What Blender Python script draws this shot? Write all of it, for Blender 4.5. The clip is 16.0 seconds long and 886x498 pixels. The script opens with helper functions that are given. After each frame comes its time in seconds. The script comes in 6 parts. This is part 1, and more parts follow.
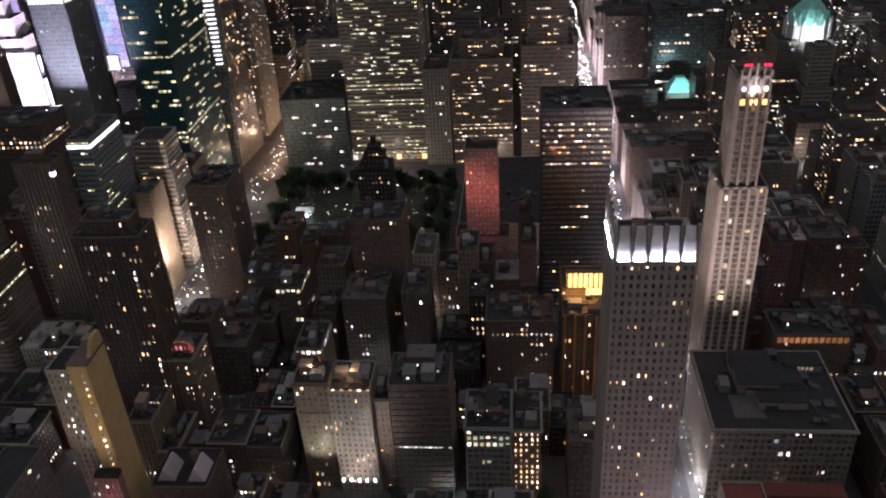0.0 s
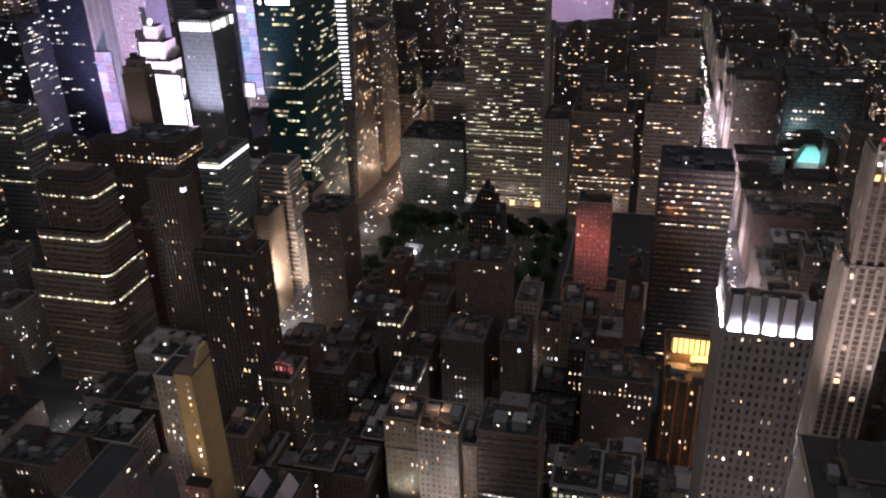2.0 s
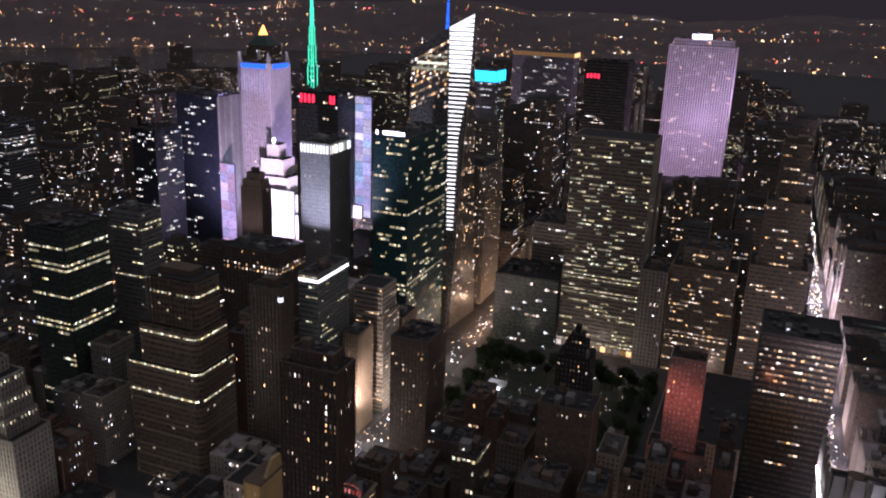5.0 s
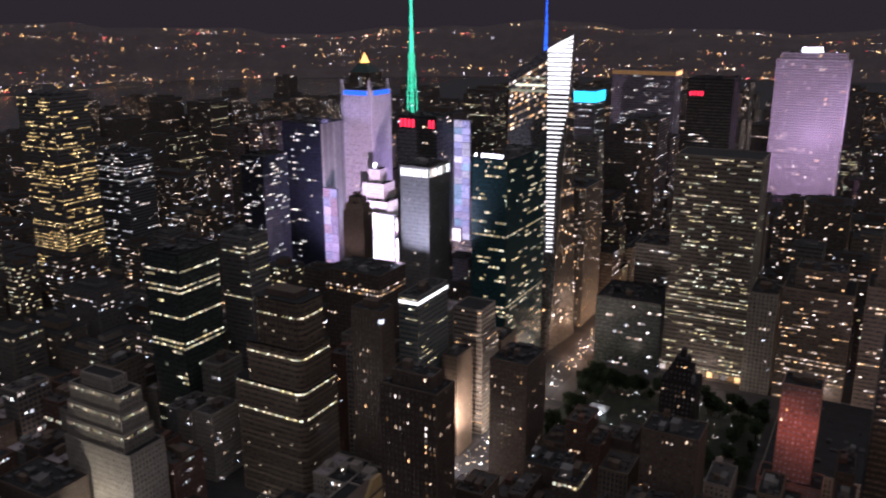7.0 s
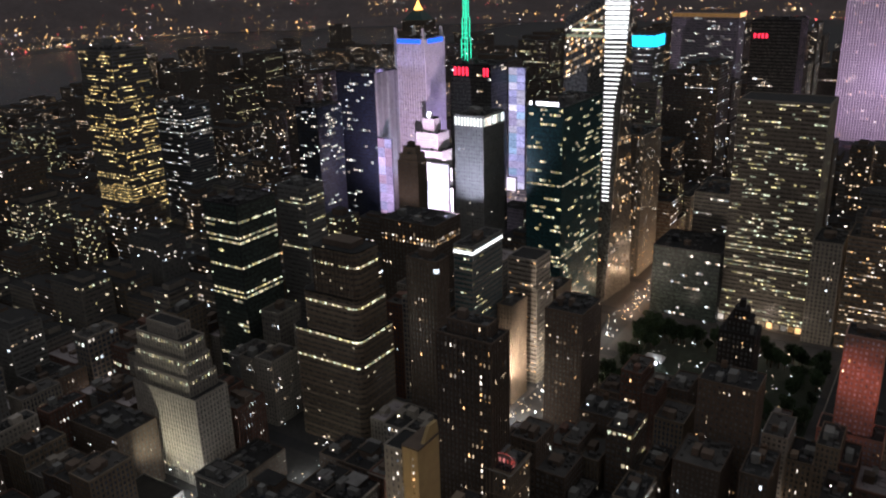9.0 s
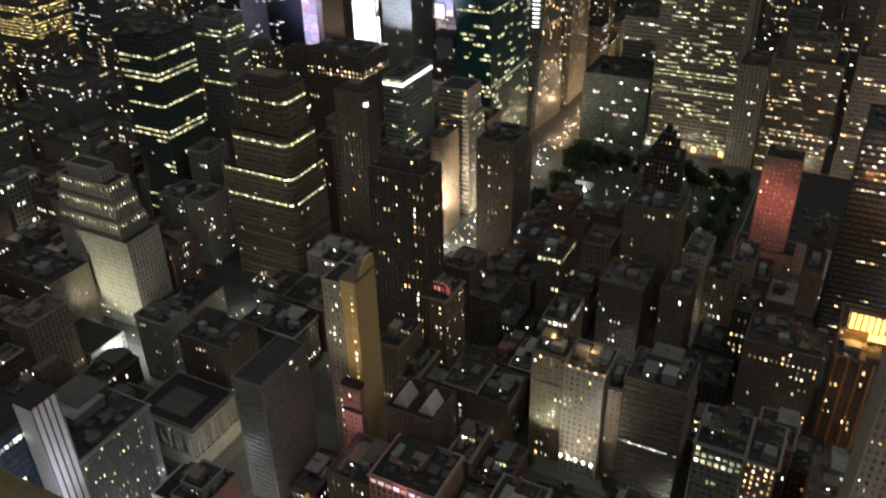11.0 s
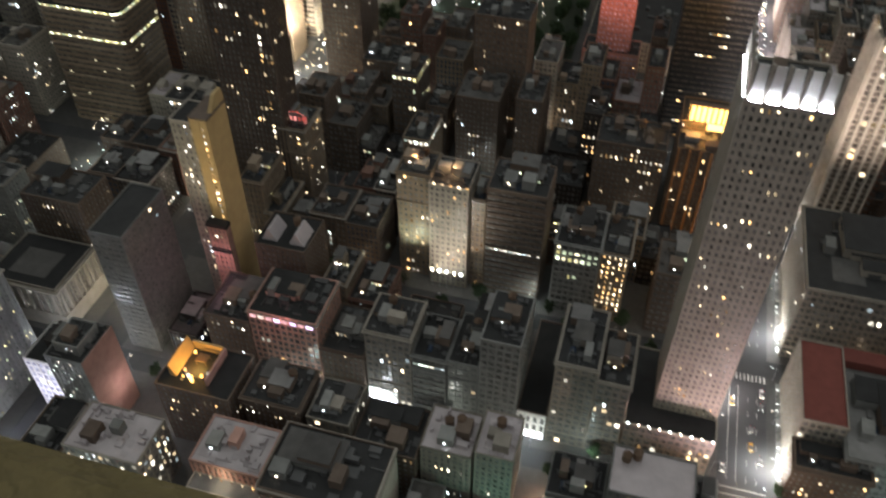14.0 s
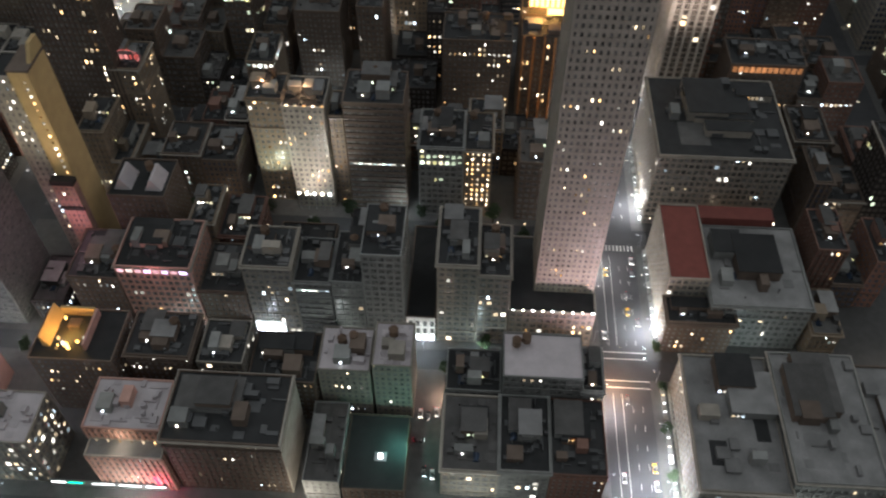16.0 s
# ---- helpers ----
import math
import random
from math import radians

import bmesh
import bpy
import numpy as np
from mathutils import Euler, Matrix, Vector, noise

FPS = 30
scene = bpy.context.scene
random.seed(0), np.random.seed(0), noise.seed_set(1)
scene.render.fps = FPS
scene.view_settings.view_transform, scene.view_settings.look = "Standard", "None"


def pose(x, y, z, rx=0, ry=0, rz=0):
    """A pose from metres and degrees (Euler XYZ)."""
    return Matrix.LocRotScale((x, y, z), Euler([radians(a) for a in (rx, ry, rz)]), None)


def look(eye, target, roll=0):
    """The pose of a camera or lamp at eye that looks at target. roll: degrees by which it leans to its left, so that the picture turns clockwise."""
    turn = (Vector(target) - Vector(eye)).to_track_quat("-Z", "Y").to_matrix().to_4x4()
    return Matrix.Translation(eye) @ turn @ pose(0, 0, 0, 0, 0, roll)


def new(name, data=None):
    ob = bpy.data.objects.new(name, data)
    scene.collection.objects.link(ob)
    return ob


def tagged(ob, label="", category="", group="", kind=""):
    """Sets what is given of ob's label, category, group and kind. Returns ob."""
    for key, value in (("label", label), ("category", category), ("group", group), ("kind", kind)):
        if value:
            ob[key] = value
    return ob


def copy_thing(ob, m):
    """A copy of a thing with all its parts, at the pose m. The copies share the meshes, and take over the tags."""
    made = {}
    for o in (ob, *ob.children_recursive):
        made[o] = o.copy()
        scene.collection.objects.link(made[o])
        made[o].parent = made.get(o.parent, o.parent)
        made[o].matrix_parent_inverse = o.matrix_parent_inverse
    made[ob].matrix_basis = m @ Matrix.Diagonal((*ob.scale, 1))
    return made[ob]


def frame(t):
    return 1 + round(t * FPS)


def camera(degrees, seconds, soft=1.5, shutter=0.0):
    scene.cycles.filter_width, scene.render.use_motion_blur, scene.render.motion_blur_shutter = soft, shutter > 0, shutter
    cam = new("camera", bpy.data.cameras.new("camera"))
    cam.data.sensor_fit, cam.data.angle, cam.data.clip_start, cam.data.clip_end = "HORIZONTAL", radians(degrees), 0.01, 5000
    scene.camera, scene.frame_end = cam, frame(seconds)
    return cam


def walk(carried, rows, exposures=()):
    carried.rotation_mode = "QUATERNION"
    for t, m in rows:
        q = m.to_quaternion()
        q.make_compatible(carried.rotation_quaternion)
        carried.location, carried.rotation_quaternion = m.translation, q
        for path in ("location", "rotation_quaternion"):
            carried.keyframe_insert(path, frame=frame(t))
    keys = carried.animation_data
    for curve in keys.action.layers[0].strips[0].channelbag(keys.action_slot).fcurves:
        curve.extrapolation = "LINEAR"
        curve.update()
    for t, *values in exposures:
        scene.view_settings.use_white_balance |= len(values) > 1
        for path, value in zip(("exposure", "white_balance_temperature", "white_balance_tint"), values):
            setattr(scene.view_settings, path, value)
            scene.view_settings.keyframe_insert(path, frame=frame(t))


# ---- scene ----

# ---------------------------------------------------------------- camera
cam = camera(56.5, 16.0, soft=2.1, shutter=0.6)
EYE = 320.0
TURNS = [
    (0.0, 59.85, 3.13, 4.56), (0.5, 60.62, 2.68, 6.4), (1.0, 62.08, 2.03, 8.82), (1.5, 63.06, 1.93, 11.64),
    (2.0, 63.32, 1.57, 13.74), (2.5, 63.54, 1.17, 15.9), (3.0, 64.57, 0.48, 17.36), (3.5, 66.26, 0.12, 19.18),
    (4.0, 69.29, -0.99, 20.63), (4.2, 70.0, -1.31, 21.13), (6.3, 75.13, -1.64, 24.06), (6.5, 74.92, -1.28, 25.15),
    (7.0, 74.0, 0.17, 28.49), (7.5, 73.26, 0.99, 30.32), (8.0, 72.56, 1.4, 31.72), (8.2, 72.35, 1.42, 32.38),
    (10.3, 63.45, 1.22, 29.43), (10.5, 61.93, 1.22, 28.72), (11.0, 58.9, 1.13, 27.04), (11.5, 56.12, 1.11, 26.02),
    (12.0, 53.57, 1.01, 25.11), (12.5, 51.73, 0.8, 23.37), (13.0, 50.39, 0.58, 21.46), (13.5, 49.28, 0.51, 19.42),
    (14.0, 46.57, -0.03, 16.03), (14.5, 43.68, -0.14, 13.37), (15.0, 41.79, 0.05, 10.23), (15.5, 40.94, 0.05, 6.73),
    (16.0, 40.48, -0.19, 3.29),
]
# how far the hand leans out over the parapet, metres
LEANS = [(0.0, 0.0), (10.0, 0.0), (11.0, 0.013), (12.0, 0.034), (12.5, 0.036), (14.0, 0.075), (14.5, 0.104), (15.0, 0.14), (16.0, 0.157)]


def lean(t):
    for (a, p), (b, q) in zip(LEANS, LEANS[1:]):
        if t <= b:
            return p + (q - p) * (t - a) / (b - a)
    return LEANS[-1][1]


walk(cam, [(t, pose(0, lean(t), EYE, rx, ry, rz)) for t, rx, ry, rz in TURNS],
     exposures=[(0.0, 0.87, 5850, 24), (3.0, 0.68, 5850, 28), (4.2, 0.52, 5850, 29), (7.0, 0.52, 5900, 30), (8.2, 0.42, 5950, 25), (11.0, 1.03, 6170, 5), (13.0, 1.47, 6200, 6), (16.0, 1.64, 5750, 9)])

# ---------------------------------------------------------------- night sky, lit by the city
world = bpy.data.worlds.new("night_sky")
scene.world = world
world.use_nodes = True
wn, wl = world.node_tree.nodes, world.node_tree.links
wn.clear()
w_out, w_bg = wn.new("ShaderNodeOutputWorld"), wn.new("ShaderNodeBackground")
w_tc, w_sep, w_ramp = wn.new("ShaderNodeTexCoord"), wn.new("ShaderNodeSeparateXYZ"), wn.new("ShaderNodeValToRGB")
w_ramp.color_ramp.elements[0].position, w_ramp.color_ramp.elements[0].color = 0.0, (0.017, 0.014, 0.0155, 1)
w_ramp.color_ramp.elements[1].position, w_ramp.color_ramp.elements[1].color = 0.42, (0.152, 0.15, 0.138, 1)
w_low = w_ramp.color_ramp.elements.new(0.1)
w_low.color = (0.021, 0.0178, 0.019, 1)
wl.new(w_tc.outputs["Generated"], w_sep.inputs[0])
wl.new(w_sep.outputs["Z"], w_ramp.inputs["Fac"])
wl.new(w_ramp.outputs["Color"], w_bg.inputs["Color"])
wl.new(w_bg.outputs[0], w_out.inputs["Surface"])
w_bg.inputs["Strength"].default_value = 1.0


def lamp(name, kind, x, y, z, power, color, size=1.0, target=None, spread=60, blend=0.6):
    data = bpy.data.lights.new(name, kind)
    data.energy, data.color = power, color
    if kind == "SPOT":
        data.spot_size, data.spot_blend, data.shadow_soft_size = radians(spread), blend, size
    elif kind == "AREA":
        data.size = size
    else:
        data.shadow_soft_size = min(size, 0.45)
    ob = new(name, data)
    ob.matrix_world = look((x, y, z), target) if target else pose(x, y, z)
    return ob


# ---------------------------------------------------------------- materials
def nodes_of(name):
    m = bpy.data.materials.new(name)
    m.use_nodes = True
    nt = m.node_tree
    return m, nt.nodes, nt.links, nt.nodes["Principled BSDF"]


def surface(name, color, rough=0.85, metal=0.0, scale=0.25, vary=0.35, fine=3.0, bump=0.3, tint=0.25, spec=0.3):
    """Weathered solid: broad stains, fine grain, a little relief, and a tone of its own for every object."""
    m, n, l, b = nodes_of(name)
    tc = n.new("ShaderNodeTexCoord")
    big, small = n.new("ShaderNodeTexNoise"), n.new("ShaderNodeTexNoise")
    big.inputs["Scale"].default_value, big.inputs["Detail"].default_value = scale, 5
    small.inputs["Scale"].default_value, small.inputs["Detail"].default_value = fine, 3
    l.new(tc.outputs["Object"], big.inputs["Vector"])
    l.new(tc.outputs["Object"], small.inputs["Vector"])
    info = n.new("ShaderNodeObjectInfo")
    a = n.new("ShaderNodeMapRange")
    a.inputs["To Min"].default_value, a.inputs["To Max"].default_value = 1 - vary, 1 + vary
    l.new(big.outputs["Fac"], a.inputs["Value"])
    c = n.new("ShaderNodeMapRange")
    c.inputs["To Min"].default_value, c.inputs["To Max"].default_value = 1 - vary * 0.5, 1 + vary * 0.5
    l.new(small.outputs["Fac"], c.inputs["Value"])
    d = n.new("ShaderNodeMapRange")
    d.inputs["To Min"].default_value, d.inputs["To Max"].default_value = 1 - tint, 1 + tint
    l.new(info.outputs["Random"], d.inputs["Value"])
    m1, m2 = n.new("ShaderNodeMath"), n.new("ShaderNodeMath")
    m1.operation = m2.operation = "MULTIPLY"
    l.new(a.outputs[0], m1.inputs[0]), l.new(c.outputs[0], m1.inputs[1])
    l.new(m1.outputs[0], m2.inputs[0]), l.new(d.outputs[0], m2.inputs[1])
    mix = n.new("ShaderNodeVectorMath")
    mix.operation = "SCALE"
    mix.inputs[0].default_value = color
    l.new(m2.outputs[0], mix.inputs["Scale"])
    l.new(mix.outputs[0], b.inputs["Base Color"])
    b.inputs["Roughness"].default_value, b.inputs["Metallic"].default_value = rough, metal
    b.inputs["Specular IOR Level"].default_value = spec
    if bump:
        bp = n.new("ShaderNodeBump")
        bp.inputs["Strength"].default_value, bp.inputs["Distance"].default_value = bump, 0.1
        l.new(small.outputs["Fac"], bp.inputs["Height"])
        l.new(bp.outputs[0], b.inputs["Normal"])
    return m


def window_glass(name, color, rough=0.3):
    m, n, l, b = nodes_of(name)
    tc, tex = n.new("ShaderNodeTexCoord"), n.new("ShaderNodeTexNoise")
    tex.inputs["Scale"].default_value = 0.55
    l.new(tc.outputs["Object"], tex.inputs["Vector"])
    ramp = n.new("ShaderNodeValToRGB")
    ramp.color_ramp.elements[0].position, ramp.color_ramp.elements[1].position = 0.36, 0.66
    ramp.color_ramp.elements[0].color = (*[v * 0.35 for v in color], 1)
    ramp.color_ramp.elements[1].color = (*[v * 2.2 for v in color], 1)
    l.new(tex.outputs["Fac"], ramp.inputs["Fac"])
    l.new(ramp.outputs["Color"], b.inputs["Base Color"])
    b.inputs["Roughness"].default_value = rough
    return m


def glow(name, stops, low, high, islands=False, sample=False, grain=0.0):
    """Lit glass or lamp glass; tone and strength differ from piece to piece."""
    m, n, l, b = nodes_of(name)
    n.remove(b)
    em = n.new("ShaderNodeEmission")
    src = n.new("ShaderNodeNewGeometry").outputs["Random Per Island"] if islands else n.new("ShaderNodeObjectInfo").outputs["Random"]
    ramp = n.new("ShaderNodeValToRGB")
    ramp.color_ramp.interpolation = "CONSTANT"
    for i, color in enumerate(stops):
        e = ramp.color_ramp.elements[i] if i < 2 else ramp.color_ramp.elements.new(i / len(stops))
        e.position, e.color = i / len(stops), (*color, 1)
    mul = n.new("ShaderNodeMath")
    mul.operation, mul.inputs[1].default_value = "MULTIPLY", 7.31
    fra = n.new("ShaderNodeMath")
    fra.operation = "FRACT"
    pw = n.new("ShaderNodeMath")
    pw.operation, pw.inputs[1].default_value = "POWER", 3.0
    rng = n.new("ShaderNodeMapRange")
    rng.inputs["To Min"].default_value, rng.inputs["To Max"].default_value = low, high
    l.new(src, ramp.inputs["Fac"])
    l.new(src, mul.inputs[0]), l.new(mul.outputs[0], fra.inputs[0]), l.new(fra.outputs[0], pw.inputs[0]), l.new(pw.outputs[0], rng.inputs["Value"])
    strength = rng.outputs[0]
    if grain:
        tc, tex, gr, mm = n.new("ShaderNodeTexCoord"), n.new("ShaderNodeTexNoise"), n.new("ShaderNodeMapRange"), n.new("ShaderNodeMath")
        tex.inputs["Scale"].default_value = 1.1
        gr.inputs["From Min"].default_value, gr.inputs["From Max"].default_value = 0.3, 0.7
        gr.inputs["To Min"].default_value, gr.inputs["To Max"].default_value = 1 - grain, 1 + grain
        mm.operation = "MULTIPLY"
        l.new(tc.outputs["Object"], tex.inputs["Vector"]), l.new(tex.outputs["Fac"], gr.inputs["Value"])
        l.new(strength, mm.inputs[0]), l.new(gr.outputs[0], mm.inputs[1])
        strength = mm.outputs[0]
    l.new(strength, em.inputs["Strength"])
    l.new(ramp.outputs["Color"], em.inputs["Color"])
    l.new(em.outputs[0], n["Material Output"].inputs["Surface"])
    if not sample:
        m.cycles.emission_sampling = "NONE"
    return m


WALL = {
    "limestone": surface("limestone", (0.25, 0.225, 0.19)),
    "tan_brick": surface("tan_brick", (0.21, 0.165, 0.12), fine=6),
    "red_brick": surface("red_brick", (0.15, 0.085, 0.065), fine=6),
    "brown_brick": surface("brown_brick", (0.125, 0.095, 0.075), fine=6),
    "grey_concrete": surface("grey_concrete", (0.19, 0.19, 0.18)),
    "pale_brick": surface("pale_brick", (0.32, 0.29, 0.25), fine=6),
    "dark_metal": surface("dark_metal", (0.05, 0.05, 0.055), rough=0.45, metal=0.5),
    "green_metal": surface("green_metal", (0.05, 0.09, 0.085), rough=0.4, metal=0.4),
    "gold_brick": surface("gold_brick", (0.42, 0.3, 0.14), vary=0.2, fine=6),
    "pink_brick": surface("pink_brick", (0.45, 0.27, 0.22), fine=6),
    "white_stone": surface("white_stone", (0.68, 0.66, 0.63), vary=0.2),
    "black_brick": surface("black_brick", (0.035, 0.03, 0.028)),
}
GLASS = {
    "pale": window_glass("pale_lit_window_glass", (0.3, 0.3, 0.36)),
    "dark": window_glass("dark_window_glass", (0.085, 0.083, 0.078)),
    "green": window_glass("green_window_glass", (0.02, 0.07, 0.08)),
    "black": window_glass("black_green_window_glass", (0.05, 0.068, 0.06)),
    "blue": window_glass("blue_window_glass", (0.022, 0.033, 0.055)),
    "brown": window_glass("brown_window_glass", (0.075, 0.062, 0.05)),
}
TAR = surface("tar_roof", (0.028, 0.028, 0.028), vary=0.5, scale=0.15)
GRAVEL = surface("gravel_roof", (0.085, 0.081, 0.077), vary=0.45, scale=0.2)
DUCT = surface("dull_duct_metal", (0.09, 0.09, 0.09), rough=0.6, metal=0.3)
PALE_ROOF = surface("pale_roof_membrane", (0.42, 0.38, 0.385), vary=0.2, scale=0.2, tint=0.15)
# blotchy concrete, lightened so the store roofs look veiled by haze
WORN_HAZED_ROOF = surface("worn_concrete_roof", (0.19, 0.185, 0.18), vary=0.6, scale=0.12)
RED_ROOF = surface("red_roof_membrane", (0.16, 0.05, 0.04), vary=0.25)
COPPER = surface("copper_column", (0.42, 0.2, 0.08), rough=0.5, metal=0.3)
METAL = surface("galvanised_metal", (0.32, 0.33, 0.34), rough=0.5, metal=0.6)
WOOD = surface("tank_cedar", (0.12, 0.08, 0.055), fine=8)
ASPHALT = surface("asphalt", (0.05, 0.05, 0.052), vary=0.4, scale=0.08, fine=2)
PAVING = surface("concrete_paving", (0.085, 0.083, 0.08), vary=0.3, scale=0.3)
PAINT = surface("road_paint", (0.6, 0.59, 0.55), vary=0.3, scale=1.5, bump=0)
LEAF = surface("leaves", (0.035, 0.055, 0.025), vary=0.5, scale=1.0, tint=0.3)
BARK = surface("bark", (0.09, 0.07, 0.05))
WARM, COOL, NEUTRAL, AMBER = (1.0, 0.73, 0.42), (0.85, 0.96, 0.98), (1.0, 0.88, 0.68), (1.0, 0.55, 0.2)
GREENISH = (0.88, 1.0, 0.82)
LIT = {
    "yellow": [glow("lit_window_yellow", [(1.0, 0.68, 0.2), (1.0, 0.76, 0.3)], 0.45, 3.0, False, grain=0.5), glow("lit_windows_yellow", [(1.0, 0.68, 0.2), (1.0, 0.76, 0.3)], 0.45, 3.0, True, grain=0.5)],
    "mixed": [glow("lit_window_mixed", [WARM, NEUTRAL, COOL, WARM, NEUTRAL], 0.12, 2.6, False, grain=0.5), glow("lit_windows_mixed", [WARM, NEUTRAL, COOL, WARM, NEUTRAL], 0.12, 2.6, True, grain=0.5)],
    "warm": [glow("lit_window_warm", [WARM, NEUTRAL, AMBER], 0.12, 2.3, False, grain=0.5), glow("lit_windows_warm", [WARM, NEUTRAL, AMBER, WARM], 0.12, 2.3, True, grain=0.5)],
    "cool": [glow("lit_window_cool", [COOL, NEUTRAL, GREENISH], 0.15, 2.4, False, grain=0.5), glow("lit_windows_cool", [COOL, NEUTRAL, GREENISH, NEUTRAL], 0.15, 2.4, True, grain=0.5)],
    "amber": [glow("lit_window_amber", [AMBER, WARM], 0.4, 2.5, False, grain=0.4), glow("lit_windows_amber", [AMBER, WARM], 0.4, 2.5, True, grain=0.4)],
    "office": [glow("lit_window_office", [(1.0, 0.86, 0.36), (1.0, 0.84, 0.5), (0.86, 0.95, 0.6)], 0.22, 1.7, False, grain=0.5), glow("lit_windows_office", [(1.0, 0.86, 0.36), (1.0, 0.84, 0.5), (0.86, 0.95, 0.6)], 0.22, 1.7, True, grain=0.5)],
}
GLOW_WHITE = glow("white_light_panel", [(0.93, 0.94, 1.0)], 4, 4, sample=True)
CROWN_GLOW = glow("crown_trough", [(0.93, 0.94, 1.0)], 120, 120, sample=True)
GLOW_ROW = glow("bright_ceiling_light", [(0.96, 0.98, 0.9)], 1.6, 1.6)
GLOW_YELLOW = glow("yellow_light_panel", [(1.0, 0.5, 0.1)], 2.4, 2.4, sample=True)
GLOW_RED = glow("red_light", [(1.0, 0.03, 0.06)], 1.9, 1.9)
GLOW_GREEN = glow("green_light", [(0.05, 0.9, 0.45)], 1.2, 1.2)
GLOW_BLUE = glow("blue_light", [(0.03, 0.14, 1.0)], 1.3, 1.3)
GLOW_CYAN = glow("cyan_light", [(0.02, 0.55, 0.9)], 2.2, 2.2)
LAMP_WHITE = glow("street_lamp_glass", [(1.0, 0.93, 0.8), (0.9, 1.0, 0.95), (1.0, 0.85, 0.6)], 6, 12)
LAMPS_FAR = glow("distant_lights", [(1.0, 0.6, 0.2), (1.0, 0.82, 0.55), (0.95, 0.95, 1.0), (1.0, 0.5, 0.12), (1.0, 0.66, 0.28), (1.0, 0.55, 0.18), (1.0, 0.7, 0.3), (1.0, 0.12, 0.1)], 0.25, 7.0, True)
LAMPS_CITY = glow("city_lights", [(1.0, 0.8, 0.5), (1.0, 0.95, 0.85), (0.85, 1.0, 0.95), (1.0, 0.7, 0.35)], 0.6, 9, True)


# ---------------------------------------------------------------- mesh tools
class Mesh:
    """Collects boxes and faces in world metres, then links them as one mesh."""

    def __init__(self):
        self.v, self.f = [], []

    def face(self, *pts):
        i = len(self.v)
        self.v.extend(pts)
        self.f.append(tuple(range(i, i + len(pts))))

    def box(self, x0, x1, y0, y1, z0, z1):
        i = len(self.v)
        self.v += [(x0, y0, z0), (x1, y0, z0), (x1, y1, z0), (x0, y1, z0), (x0, y0, z1), (x1, y0, z1), (x1, y1, z1), (x0, y1, z1)]
        for q in ((0, 1, 5, 4), (1, 2, 6, 5), (2, 3, 7, 6), (3, 0, 4, 7), (4, 5, 6, 7), (3, 2, 1, 0)):
            self.f.append(tuple(i + k for k in q))
        return self

    def prism(self, low, high):
        """A closed body between two rings of equally many points."""
        n, i = len(low), len(self.v)
        self.v += list(low) + list(high)
        self.f.append(tuple(range(i + n - 1, i - 1, -1)))
        self.f.append(tuple(range(i + n, i + 2 * n)))
        for k in range(n):
            j = (k + 1) % n
            self.f.append((i + k, i + j, i + n + j, i + n + k))
        return self

    def drum(self, x, y, z0, z1, r0, r1, n=12):
        ring = lambda r, z: [(x + r * math.cos(2 * math.pi * k / n), y + r * math.sin(2 * math.pi * k / n), z) for k in range(n)]
        return self.prism(ring(r0, z0), ring(max(r1, 0.01), z1))

    def link(self, name, material, parent=None, label="", kind=""):
        o = parent_place(parent)
        data = bpy.data.meshes.new(name)
        data.from_pydata([(a - o[0], b - o[1], c - o[2]) for a, b, c in self.v], [], self.f)
        data.materials.append(material)
        ob = new(name, data)
        ob.parent = parent
        return tagged(ob, label, "", "", kind)


PLACES = {}


def parent_place(parent):
    return PLACES.get(parent.name, (0, 0, 0)) if parent else (0, 0, 0)


def thing(name, x, y, z, label, category, group="", kind=""):
    ob = new(name)
    ob.location = (x, y, z)
    ob.empty_display_size = 1
    PLACES[ob.name] = (x, y, z)
    return tagged(ob, label, category, group, kind)


def part(name, mesh, material, parent, label="", kind=""):
    ob = mesh.link(name, material, parent, label, kind)
    PLACES[ob.name] = parent_place(parent)
    return ob


# ---------------------------------------------------------------- facades
SINGLE = [0]        # window panes linked as objects of their own so far


def side_frame(side, x0, x1, y0, y1):
    """Length of a side, and the place of (u along it, w out of it, z)."""
    if side == "S":
        return x1 - x0, lambda u, w, z: (x0 + u, y0 - w, z)
    if side == "E":
        return y1 - y0, lambda u, w, z: (x1 + w, y0 + u, z)
    if side == "W":
        return y1 - y0, lambda u, w, z: (x0 - w, y1 - u, z)
    return x1 - x0, lambda u, w, z: (x1 - u, y1 + w, z)


STYLES = {          # bay, storey, pier share, spandrel share, pier depth, spandrel depth
    "punched": (2.7, 3.5, 0.5, 0.42, 0.26, 0.2),
    "loft": (3.1, 4.0, 0.26, 0.34, 0.4, 0.2),
    "piers": (2.6, 3.6, 0.45, 0.32, 0.55, 0.25),
    "bands": (2.5, 3.7, 0.08, 0.46, 0.20, 0.42),
    "curtain": (2.0, 3.9, 0.07, 0.16, 0.2, 0.15),
    "fins": (4.6, 3.3, 0.3, 0.14, 1.3, 0.1),
    "stripes": (3.9, 3.3, 0.36, 0.3, 0.9, 0.14),
    "small": (2.5, 3.4, 0.55, 0.46, 0.34, 0.22),
    "slab": (3.6, 3.1, 0.34, 0.42, 0.26, 0.36),
    "far": (5.0, 4.0, 0.30, 0.40, 0.4, 0.3),
}


